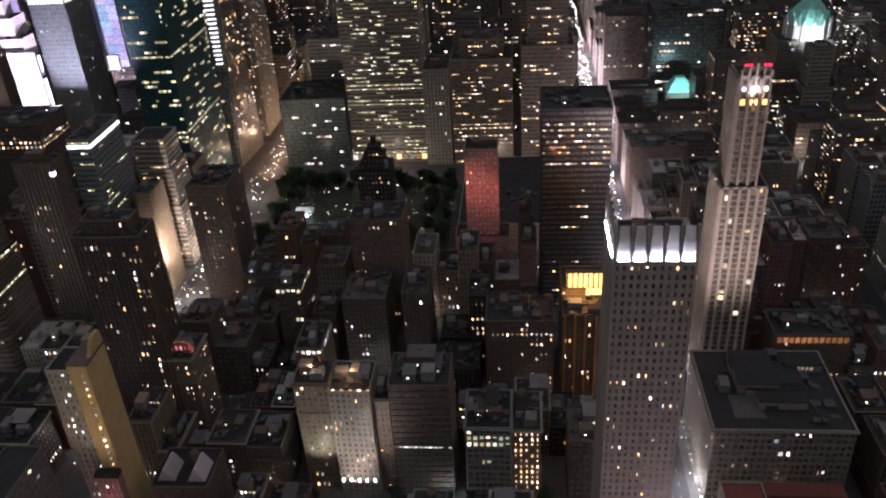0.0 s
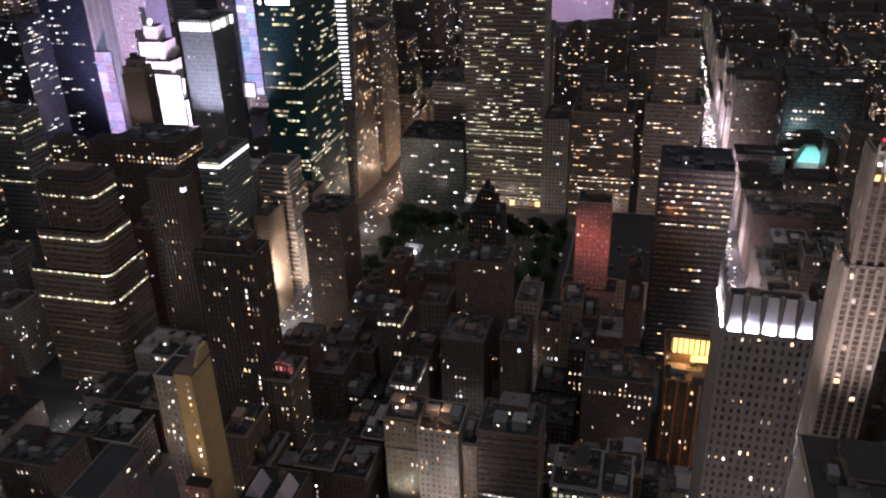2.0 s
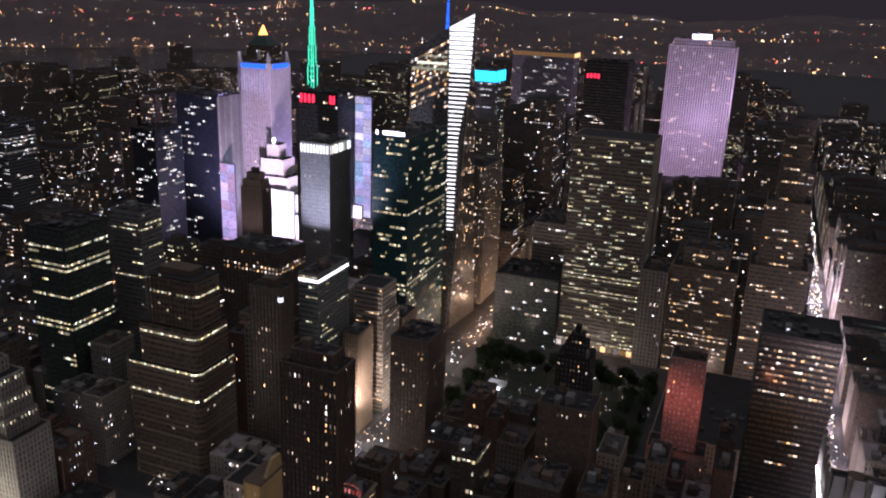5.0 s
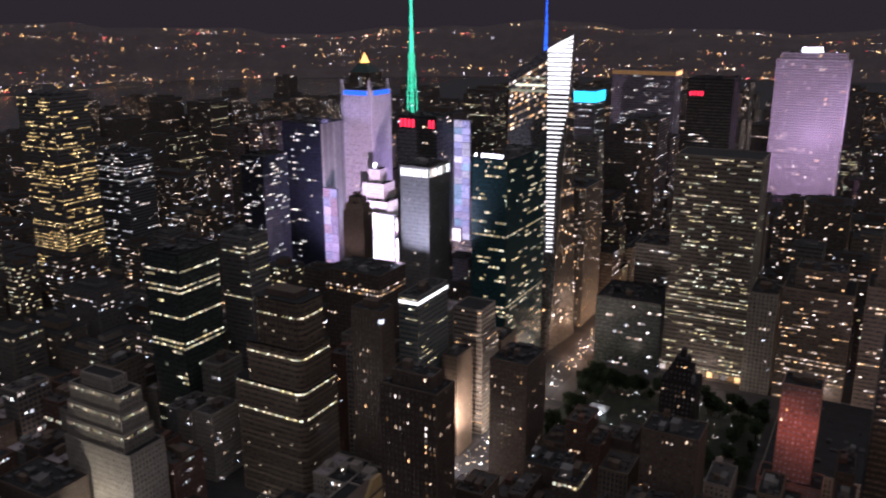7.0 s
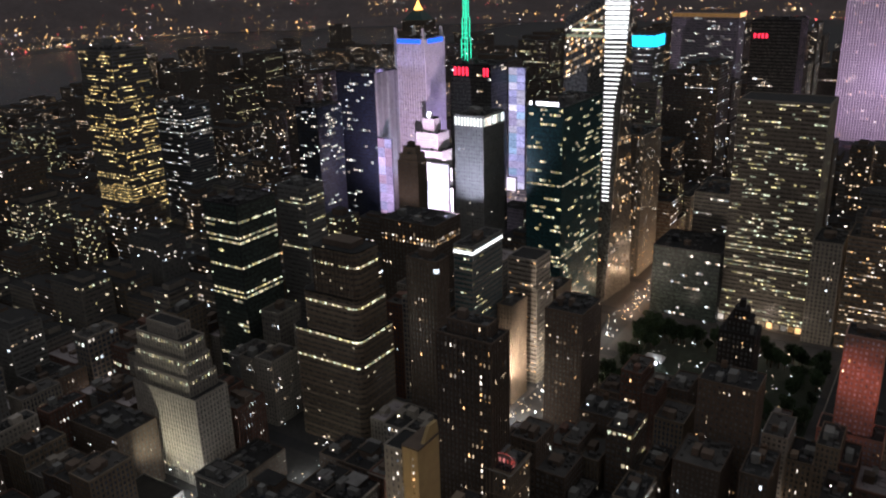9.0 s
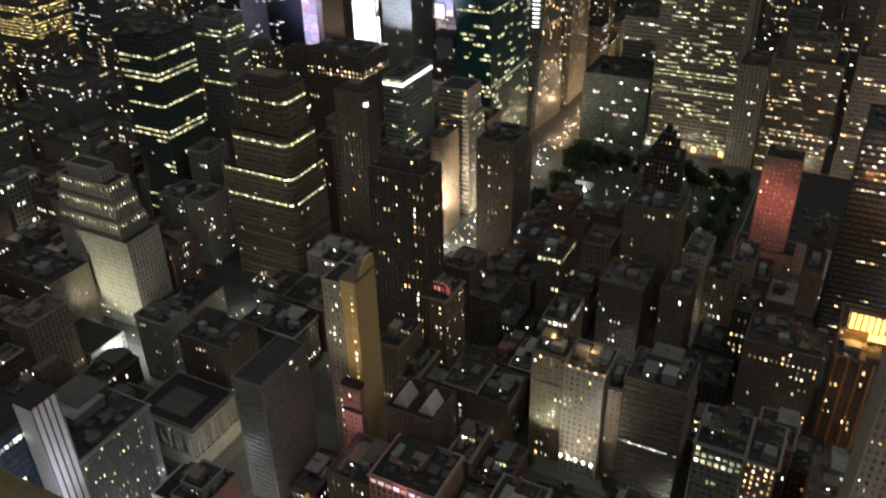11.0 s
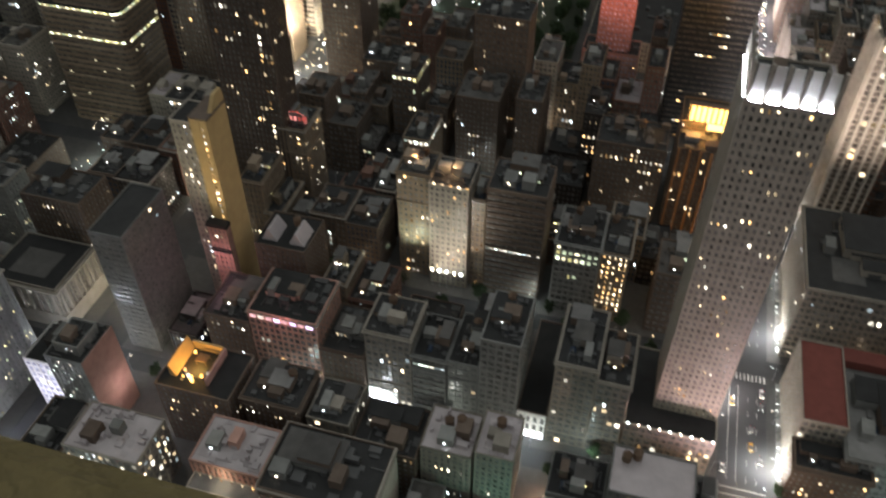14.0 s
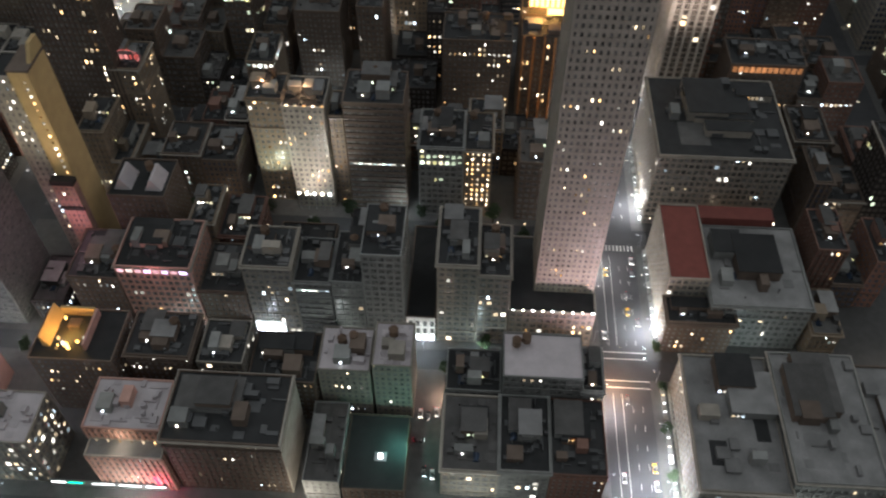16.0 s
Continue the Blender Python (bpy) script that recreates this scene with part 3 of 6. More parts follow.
b("loft_building", "low dark-roofed loft building behind a pale flank", -89, -61.5, 173, 197, 30, "punched", "brown_brick", lit=0.06, tone="warm")
b("loft_building", "low grey loft building beside a lit car park", -8, 14.4, 177, 197, 24, "loft", "grey_concrete", lit=0.06)
b("garage", "low dark-roofed building with a green-lit roof", -47, -22.5, 137, 170, 12, "punched", "brown_brick", lit=0.03, clutter=False)
b("loft_building", "narrow grey building with a gravel roof", -62, -48, 137, 172, 17, "punched", "grey_concrete", lit=0.05, roof=GRAVEL)
pale_flank = b("loft_building", "dark brick loft building with a blank pale flank", -113, -68, 139, 169, 41, "punched", "brown_brick", lit=0.05, sides="S")
part("blank_flank", Mesh().box(-67.96, -67.5, 138.9, 169.1, 0.1, 41.2), WALL["pale_brick"], pale_flank, "blank pale rendered flank")
terrace_block = b("loft_building", "brown building with a floodlit roof terrace", -146, -116, 145, 167, 36, "piers", "pink_brick", lit=0.04, roof=PALE_ROOF)
clad(terrace_block, -145, -115, 137.4, 144.8, 0, 28, "piers", "pink_brick", "dark", 0.03, "warm", "SE", rng=random.Random(9))
top_off(terrace_block, -145, -115, 137.4, 144.8, 28, WORN_HAZED_ROOF, "pale_brick", random.Random(10), False)
b("loft_building", "grey building with arched bays", -109, -90.5, 176, 197, 37, "loft", "limestone", lit=0.18, tone="warm")
b("loft_building", "dark brick apartment building", -138, -112, 176, 197, 40, "punched", "brown_brick", lit=0.22, tone="warm")
b("loft_building", "pale building with bright lower windows and a white roof", -200, -166, 138, 160, 34, "loft", "pale_brick", lit=0.5, tone="mixed", roof=PALE_ROOF)
b("hotel", "dark brick building with an amber-lit roof court", -176, -142, 172, 197, 40, "punched", "brown_brick", lit=0.16, tone="warm", clutter=False)
flank_b = b("corner_building", "stepped office building with a blank pink flank", -222, -204, 166, 188, 50, "small", "grey_concrete", lit=0.4, tone="cool", sides="S", steps=((3, 3, 4, 4, 55),))
part("flank", Mesh().box(-203.98, -203.5, 165.9, 188.1, 0, 50), WALL["pink_brick"], flank_b, "blank pink stucco flank")
# between 36th and 37th street
b("loft_building", "tall tan loft building with a white-lit shopfront", -98, -77, 217, 240, 49, "loft", "limestone", lit=0.04)
b("loft_building", "grey stone loft building", -60, -46.5, 217, 246, 41, "loft", "grey_concrete", lit=0.04)
b("loft_building", "taller grey stone loft building", -46, -29, 217, 246, 60, "loft", "grey_concrete", lit=0.05)
b("low_building", "low building with a wide black roof", -28, -15, 217, 272, 18, "loft", "brown_brick", lit=0.05, clutter=False)
b("loft_building", "stone loft building with bay windows", -14, 3, 217, 250, 56, "loft", "limestone", lit=0.08)
b("loft_building", "narrow stone loft building", 3.6, 17, 217, 246, 50, "loft", "limestone", lit=0.06)
b("loft_building", "brick building with a pink-lit cornice", -154, -121, 217, 245, 45, "loft", "pink_brick", lit=0.14, tone="warm")
b("loft_building", "dark brick building with roof tanks", -178, -155, 217, 245, 36, "punched", "brown_brick", lit=0.12)
b("loft_building", "low dark brick building between lofts", -120, -99.5, 217, 245, 30, "punched", "brown_brick", lit=0.05)
b("loft_building", "grey loft building with one bright window row", -76.4, -61, 217, 242, 40, "bands", "grey_concrete", lit=0.02, rows=(8,), tone="cool")
b("office_slab", "plain dark office slab with a pale roof edge", -224, -207.5, 215, 250, 77, "slab", "grey_concrete", lit=0.02, clutter=False)
gold = b("gold_tower", "slim tower with a yellow floodlit bay and dim flank", -195, -184, 252, 268, 117, "small", "pale_brick", lit=0.34, tone="mixed", sides="S", clutter=False)
part("upper_bay", Mesh().box(-183.9, -175.6, 250.45, 267, 62.05, 120.15), WALL["gold_brick"], gold)
for k in range(3):
    part("rib", Mesh().box(-183.9 + k * 3.85, -183.3 + k * 3.85, 250.1, 250.44, 64.6, 120.1), WALL["gold_brick"], gold)
part("lower_bay", Mesh().box(-183.9, -175.6, 250.45, 267, 0, 62), WALL["gold_brick"], gold)
part("bay_roof", Mesh().box(-184.2, -175.2, 250.2, 267.2, 120.2, 121.2), WALL["brown_brick"], gold)
part("fin", Mesh().prism([(-177.2, 255, 121.2), (-175.6, 255, 121.2), (-175.6, 267, 121.2), (-177.2, 267, 121.2)], [(-177.2, 260, 127.5), (-175.6, 260, 127.5), (-175.6, 266, 127.5), (-177.2, 266, 127.5)]), WALL["gold_brick"], gold)
clad(gold, -185.5, -176, 246.5, 250.3, 0, 63, "small", "pink_brick", "dark", 0.15, "warm", "SE", rng=random.Random(6))
part("ledge", Mesh().box(-186, -175.5, 246, 250.3, 62.2, 64.5), WALL["black_brick"], gold)
part("ledge", Mesh().box(-186, -175.5, 245.8, 246.5, 47, 49), WALL["black_brick"], gold)
RESERVED.append((-196, -168, 246, 266))
gabled = b("loft_building", "dark brick building with pale gables", -166, -140, 252, 276, 52, "punched", "brown_brick", lit=0.05, clutter=False)
for gx in (-164, -150):
    part("gable", Mesh().prism([(gx, 256, 51.1), (gx + 8, 256, 51.1), (gx + 8, 268, 51.1), (gx, 268, 51.1)], [(gx + 3.4, 256.2, 57.5), (gx + 4.4, 256.2, 57.5), (gx + 4.4, 267.8, 57.5), (gx + 3.4, 267.8, 57.5)]), PALE_ROOF, gabled, "pale gabled roof house")
b("low_building", "low building in front of a floodlit tower", -96, -68, 250, 277, 11, "punched", "brown_brick", lit=0.05)
# between 37th and 38th street
b("office_building", "grey office block with lit window rows", -28, -6.3, 297, 325, 48, "loft", "grey_concrete", lit=0.05, rows=(9, 10), tone="office")
b("apartment_building", "small building with an amber-lit window grid", -5.5, 8, 297, 325, 47, "punched", "tan_brick", lit=0.9, tone="amber", rows=tuple(range(3, 13)), row_share=0.9)
b("apartment_tower", "floodlit pale brick apartment tower", -93, -73, 299, 322, 68, "punched", "pale_brick", lit=0.22, tone="warm")
b("apartment_tower", "greenish brick apartment tower with roof lamps", -111, -93.6, 303, 322, 69, "punched", "tan_brick", lit=0.25, tone="warm")
b("apartment_tower", "narrow brick wing of an apartment tower", -72.4, -65, 303, 322, 60, "punched", "tan_brick", lit=0.2, tone="warm")
b("office_slab", "dark office slab with one bright window row", -64, -35, 300, 325, 71, "bands", "brown_brick", lit=0.02, rows=(8,), tone="cool")
b("residential_tower", "dark residential tower with projecting bays and amber windows", -219, -185, 333, 352, 134, "piers", "brown_brick", lit=0.15, tone="warm", cols=(10,), steps=((5, 5, 4, 4, 141),))
b("hotel", "small tower with red-lit roof sign", -189, -174, 366 - 9 - 24, 356, 60, "punched", "tan_brick", lit=0.3, tone="warm")
b("department_store", "broad stone department store with a dark flat roof", 88, 152, 297, 357, 49, "loft", "limestone", lit=0.12, tone="mixed", sides="SW", clutter=True)
# between 36th and 37th street, east of the avenue
red_store = b("store_building", "stone building with a dull red flat roof", 88, 106, 232, 277, 36, "loft", "limestone", lit=0.05, roof=RED_ROOF, sides="SW", clutter=False)
part("red_wing", Mesh().box(106.1, 141, 269.5, 277.4, 0.1, 35.4), RED_ROOF, red_store, "narrow wing with a dull red roof")
b("store_building", "grey building with patched gravel roofs", 106.6, 150, 222, 269, 31, "loft", "grey_concrete", lit=0.06, roof=WORN_HAZED_ROOF, sides="SW")
b("loft_building", "brown brick corner building beside the avenue", 88, 118, 217, 231, 24, "punched", "brown_brick", lit=0.2, tone="warm", sides="SW")
b("store_building", "broad stone palazzo store block", 90, 124, 137, 197, 28, "loft", "limestone", lit=0.05, sides="SW", roof=WORN_HAZED_ROOF)
b("store_building", "grey stone wing with dark roof sheds", 124.6, 158, 140, 197, 33, "loft", "grey_concrete", lit=0.05, sides="SW", roof=WORN_HAZED_ROOF)
b("store_building", "brown brick wing with pale roof patches", 158.6, 200, 137, 197, 26, "punched", "brown_brick", lit=0.08, sides="SW", roof=WORN_HAZED_ROOF)
# between 38th and 40th street
b("office_building", "brown brick office building with a lit top row", -21, 17, 378, 404, 53, "punched", "brown_brick", lit=0.1, rows=(12,), tone="warm")
b("office_building", "copper-columned building with amber-lit bays", 22, 46, 378, 398, 57, "piers", "brown_brick", lit=0.12, tone="amber")
b("penthouse_building", "building with a yellow floodlit loggia", 22, 47, 400, 425, 60, "punched", "brown_brick", lit=0.05, clutter=False)
b("bank_tower", "dark glass bank tower with amber-lit rows", 12, 54, 470, 510, 142, "bands", "dark_metal", "brown", lit=0.1, tone="warm", sides="SW", rows=(35, 34, 33, 32, 31, 30, 28), row_share=0.62)
red_tower = b("red_tower", "stepped brick tower washed in red floodlight", -46, -9, 497, 517, 40, "punched", "pink_brick", "pale", lit=0.015, steps=((8, 7, 3, 0, 104),), tone="warm")
b("dark_tower", "black brick tower with a pinnacled top", -110, -88, 497, 517, 92, "punched", "black_brick", lit=0.03, tone="warm", steps=((4, 4, 3, 3, 100), (3, 3, 2, 2, 106)))
b("apartment_building", "brown brick block with lit dormers", -106, -73, 438, 462, 86, "punched", "brown_brick", lit=0.05, tone="warm")
b("office_building", "plain brown brick office building", -180, -153, 438, 462, 44, "punched", "brown_brick", lit=0.08)
b("office_building", "office building with bright top windows", -150, -134, 410, 436, 55, "loft", "brown_brick", lit=0.1, rows=(12,), tone="office")
b("loft_building", "dark building with a cluttered pale roof", -107, -81, 400, 430, 53, "punched", "brown_brick", lit=0.04, roof=GRAVEL)
b("loft_building", "slim dark brick loft building", -71, -56, 400, 430, 57, "piers", "brown_brick", lit=0.04)
DIM_ORANGE = glow("dim_orange_light", [(1.0, 0.4, 0.14)], 0.12, 0.3, grain=0.6)
glow_block = b("office_building", "brown building with an orange-lit top storey", 137, 178, 378, 402, 44, "punched", "brown_brick", lit=0.05, tone="warm", sides="SW")
for k in range(12):
    part("loggia_opening", Mesh().box(138.5 + k * 3.2, 140.9 + k * 3.2, 377.45, 377.6, 38.6, 42.2), DIM_ORANGE, glow_block, "dim orange-lit opening")
b("office_building", "brown stepped office building beside the avenue", -224, -196, 480, 514, 90, "punched", "brown_brick", lit=0.1, tone="warm")
# west of Sixth Avenue
pink_flank = b("apartment_building", "pale building with violet-lit windows and a blank pink flank", -243, -214, 172, 194, 34, "loft", "white_stone", "pale", lit=0.2, tone="cool", sides="S", clutter=False)
part("blank_flank", Mesh().box(-214.0, -213.4, 171.8, 194, 0.1, 34), WALL["pink_brick"], pink_flank, "blank pink rendered flank")
part("roof_house", Mesh().box(-236, -222, 180, 192, 33.1, 39), WALL["black_brick"], pink_flank)
part("roof_house", Mesh().box(-232, -226, 182, 190, 39, 42), WALL["grey_concrete"], pink_flank)
colonnade = b("columned_building", "stone building with a colonnaded top storey", -299, -260, 216, 249, 28, "small", "limestone", lit=0.02, roof=TAR, clutter=False)
part("roof_deck", Mesh().box(-291, -270, 222, 240, 27.0, 27.4), GRAVEL, colonnade, "worn grey roof deck")
for k in range(9):
    part("column", Mesh().drum(-259.2, 218 + k * 3.7, 10, 25.5, 0.75, 0.62, 10), WALL["limestone"], colonnade)
for k in range(8):
    part("column", Mesh().drum(-297 + k * 5.0, 215.2, 10, 25.5, 0.75, 0.62, 10), WALL["limestone"], colonnade)
part("entablature", Mesh().box(-300.4, -258.2, 214.2, 249.6, 25.5, 26.6), WALL["limestone"], colonnade)
part("plinth", Mesh().box(-300, -258.4, 214.5, 249.4, 0.1, 10), WALL["limestone"], colonnade)
b("office_block", "grey office block with scattered bright windows", -300, -258.4, 154.2, 194, 64, "small", "grey_concrete", lit=0.3, tone="office")
lav = thing("blank_block", -279, 147, 0, "tall pale lavender-lit blank facade", "building")
part("wall", Mesh().box(-268, -258, 141, 153.4, 0, 103), WALL["white_stone"], lav)
for k in range(5):
    part("rib", Mesh().box(-257.98, -257.4, 141.2 + k * 2.9, 141.7 + k * 2.9, 0, 103.4), WALL["grey_concrete"], lav)
part("cap", Mesh().box(-268.4, -257, 140.6, 153.8, 103.5, 104.5), WALL["black_brick"], lav)
b("office_block", "dark glass office block with a few lit windows", -300, -269, 120, 153, 92, "curtain", "dark_metal", "blue", lit=0.06, tone="cool", clutter=False, sides="SE")
RESERVED.append((-301, -257, 117, 154))
corner_tower = b("office_building", "slim brown office building with a bright corner lamp", -287, -264, 405, 419, 141, "piers", "brown_brick", lit=0.06, tone="warm")
part("corner_lamp", Mesh().box(-266.0, -263.5, 404.5, 407.0, 133.2, 136.0), LIT["cool"][0], corner_tower, "white glowing corner storey")
white_top = b("office_tower", "glass tower with a bright white top storey", -285, -270, 460, 503, 133, "bands", "grey_concrete", "green", lit=0.1, tone="office", cols=(2,))
b("stone_tower", "stepped cream stone tower lit from the avenue", -280, -253, 528, 560, 50, "bands", "pale_brick", "brown", lit=0.3, tone="warm", steps=((0.4, 0.8, 0.8, 2, 80), (0.4, 1.6, 1.2, 3, 103)), clutter=False)
b("office_building", "bulky dark block with lit upper windows", -393, -340, 520, 560, 120, "punched", "brown_brick", lit=0.04, tone="warm", rows=(29, 30))

def faceted_tower(name, label, tiers, wall, glass, storey, lit_rows, seed):
    """A tower on a many-sided plan: glass core, a spandrel ring at every floor, piers at the corners, lit ribbons on some floors."""
    r = random.Random(seed)
    xs = [p[0] for p in tiers[0][0]]
    ys = [p[1] for p in tiers[0][0]]
    RESERVED.append((min(xs), max(xs), min(ys), max(ys)))
    t = thing(name, (min(xs) + max(xs)) / 2, (min(ys) + max(ys)) / 2, 0, label, "tower")
    grow = lambda ring, d: [(x + d * math.copysign(1, x - cx), y + d * math.copysign(1, y - cy)) for x, y in ring]
    for ring, z0, z1 in tiers:
        cx, cy = sum(p[0] for p in ring) / len(ring), sum(p[1] for p in ring) / len(ring)
        part("glazing", Mesh().prism([(*p, z0) for p in ring], [(*p, z1 - 0.5) for p in ring]), GLASS[glass], t)
        out = grow(ring, 0.35)
        z = z0
        while z < z1 - 1:
            part("spandrel", Mesh().prism([(*p, z) for p in out], [(*p, z + storey * 0.5) for p in out]), WALL[wall], t)
            row = round(z / storey)
            lights = Mesh()
            for (ax, ay), (bx, by) in zip(ring, ring[1:]):
                length = math.hypot(bx - ax, by - ay)
                nx, ny = (by - ay) / length, -(bx - ax) / length
                n = max(1, round(length / 2.2))
                share = 0.95 if row in lit_rows else 0.018
                for k in range(n):
                    if r.random() < share:
                        u, v = (k + 0.08) / n, (k + 0.92) / n
                        p, q = (ax + (bx - ax) * u + nx * 0.06, ay + (by - ay) * u + ny * 0.06), (ax + (bx - ax) * v + nx * 0.06, ay + (by - ay) * v + ny * 0.06)
                        lights.face((*p, z + storey * 0.6), (*q, z + storey * 0.6), (*q, z + storey * 0.92), (*p, z + storey * 0.92))
            if lights.f:
                part("ribbon_window", lights, LIT["office"][1], t, "row of lit windows", "stuff")
            z += storey
        part("roof", Mesh().prism([(*p, z1 - 0.5) for p in out], [(*p, z1 + 0.6) for p in out]), TAR, t)
    return t


OCT = lambda x0, x1, y0, y1, c: [(x0, y1), (x0, y0 + c), (x0 + c * 0.4, y0 + c * 0.4), (x0 + c, y0), (x1 - c, y0), (x1 - c * 0.4, y0 + c * 0.4), (x1, y0 + c), (x1, y1)]
curved = faceted_tower("office_tower", "stepped brown tower with cut corners and glowing ribbon windows",
                       ((OCT(-369, -311, 382, 419, 4), 0, 84), (OCT(-359, -312, 383.5, 414, 4), 84, 112), (OCT(-350, -312, 385, 408, 4), 112, 144)),
                       "tan_brick", "brown", 3.8, (34, 27, 21, 16), 5)
part("penthouse", Mesh().box(-344, -320, 391, 404, 144.6, 148.5), WALL["brown_brick"], curved)
for k in range(12):
    part("mullion", Mesh().box(-348 + k * 3.0, -347.4 + k * 3.0, 384.2, 384.7, 0, 143.4), WALL["brown_brick"], curved)
b("office_tower", "dark glass tower with bright ribbon floors", -465, -431, 400, 440, 157, "curtain", "dark_metal", "black", lit=0.08, tone="office", rows=(36, 33, 32, 27, 22, 21, 8, 5))
b("office_tower", "grey tower with a few lit floors", -449, -421, 462, 485, 156, "bands", "grey_concrete", lit=0.12, tone="office", rows=(38, 28))
b("ziggurat_building", "stepped office building with a pale floodlit base", -432, -374.5, 296, 323, 66, "piers", "pale_brick", lit=0.01, tone="office", steps=((1, 6, 2, 2, 77), (1, 2, 1.5, 1.5, 89), (2, 2, 1.5, 1.5, 101), (8, 8, 3, 3, 109)), rows=(2,), clutter=False)
b("office_building", "dark brick block beside a stepped building", -456, -409.5, 262, 292, 46, "punched", "brown_brick", lit=0.06, tone="cool")
b("low_building", "low dark-roofed corner shop building", -408.5, -372, 250, 276, 14, "loft", "grey_concrete", lit=0.1, clutter=False)
b("low_building", "low brown corner building with roof sheds", -360, -341, 222, 258, 18, "loft", "brown_brick", lit=0.2)
b("office_building", "grey block with a plain flank by the square", -340, -317, 262, 279, 46, "small", "grey_concrete", lit=0.03, tone="office")
b("office_building", "brown brick block by the square", -297, -263, 253, 277, 52, "piers", "brown_brick", lit=0.03, tone="warm")
b("office_building", "dark office block beside the stepped building", -368, -342, 296, 336, 20, "small", "brown_brick", "dark", lit=0.08, tone="cool")

# ---------------------------------------------------------------- round the park and Times Square
b("office_slab", "broad slab with white stone grid and many lit windows", -160, -89, 715, 760, 203, "bands", "limestone", "brown", lit=0.46, tone="office", single=False, rows=(2, 15, 16, 19, 20), clutter=False)
b("office_building", "low dark glass office block", -222, -161, 708, 760, 67, "curtain", "dark_metal", "black", lit=0.06, single=False)
b("office_building", "narrow stone office building with tall piers", -88, -65, 707, 750, 92, "piers", "limestone", lit=0.05, single=False)
b("office_building", "stone office building with lit floors", -62, -8, 707, 750, 100, "bands", "tan_brick", lit=0.4, tone="warm", single=False, rows=(6, 9, 10), steps=((8, 8, 6, 4, 116),))
b("office_tower", "tall stepped stone tower beside the avenue", 0, 46, 707, 750, 110, "bands", "tan_brick", lit=0.22, tone="warm", single=False, steps=((6, 6, 5, 4, 165), (6, 6, 5, 4, 212)))
b("office_tower", "blue-green glass tower with lit floors", -299, -267, 600, 684, 206, "curtain", "green_metal", "green", lit=0.2, tone="office", single=False, rows=(36, 20))
b("office_tower", "glass tower with red roof signs", -436, -390, 705, 738, 222, "curtain", "dark_metal", "dark", lit=0.06, single=False)
gridded = b("office_tower", "pale gridded tower with a lit top arcade", -368, -340, 600, 638, 194, "small", "grey_concrete", lit=0.06, single=False)
RESERVED += [(-586, -440, 690, 799), (-568, -440, 799, 862), (-590, -500, 618, 690)]      # the open square
theatre = b("theatre_tower", "white floodlit stepped tower with a globe on top", -566, -500, 800, 850, 62, "small", "white_stone", lit=0.01, single=False, steps=((4, 7, 3, 3, 84), (5, 7, 4, 4, 104), (5, 8, 5, 5, 124), (6, 8, 5, 5, 140)))
plaza = b("plaza_tower", "tall slab tower with blue-lit corner fins", -613, -568, 860, 905, 228, "stripes", "white_stone", "pale", lit=0.02, single=False, tone="cool")
hotel = b("hotel", "dark glass slab hotel with a pale lit flank", -644, -587, 780, 827, 196, "curtain", "dark_metal", "blue", lit=0.1, single=False, sides="S", tone="cool")
# east flank coloured paler than the glass front to carry the square's light
for k in range(12):
    part("flank_panel", Mesh().box(-586.9, -586.2, 780.2 + k * 3.9, 783.8 + k * 3.9, 1, 195), WALL["grey_concrete"], hotel, "pale rendered flank panel")
b("office_tower", "brown brick tower with a stepped top", -430, -408, 600, 615, 148, "small", "tan_brick", lit=0.01, single=False, steps=((1.5, 1.5, 1, 1, 154), (3, 3, 2, 2, 160)))
rock = b("limestone_slab", "tall limestone slab washed in purple floodlight", -156, -60, 1285, 1320, 255, "piers", "white_stone", lit=0.1, tone="warm", single=False, steps=((6, 6, 3, 3, 264),))
b("news_tower", "tall tower with warm lit floors and dark screens above", -820, -763, 560, 607, 205, "bands", "grey_concrete", "brown", lit=0.36, tone="yellow", single=False, steps=((1, 1, 1, 1, 238),), rows=(14, 15, 16, 19, 20, 21, 22, 23, 26, 27, 34, 40, 41, 44, 49), row_share=0.8)
b("office_tower", "tower with green-white lit floors", -805, -757, 640, 680, 168, "bands", "grey_concrete", "blue", lit=0.25, tone="cool", single=False, rows=(40, 39, 36))
b("office_tower", "dark tower with a blue glass flank", -640, -609, 700, 744, 167, "curtain", "dark_metal", "blue", lit=0.15, tone="cool", single=False)
b("office_building", "pale building with lit ribbon floors", -207, -169, 778, 820, 102, "bands", "limestone", lit=0.25, tone="cool", single=False)
b("office_tower", "warm-lit tower beside the avenue", -292, -262, 785, 840, 150, "punched", "limestone", lit=0.6, tone="warm", single=False)
b("office_tower", "dark glass tower east of the avenue", 128, 196, 815, 860, 110, "curtain", "dark_metal", "dark", lit=0.08, single=False)
b("office_building", "stone building with a green pavilion roof", 139, 166, 775, 800, 40, "punched", "limestone", lit=0.12, single=False, clutter=False)

# slim striped tower on the avenue
striped = b("striped_tower", "slim beige striped apartment tower with a lit crown", 98.5, 120.7, 378, 402, 134, "fins", "pale_brick", "brown", lit=0.1, tone="warm", sides="SW", steps=((2.5, 5.2, 1.5, 4, 190),), single=True, clutter=False)

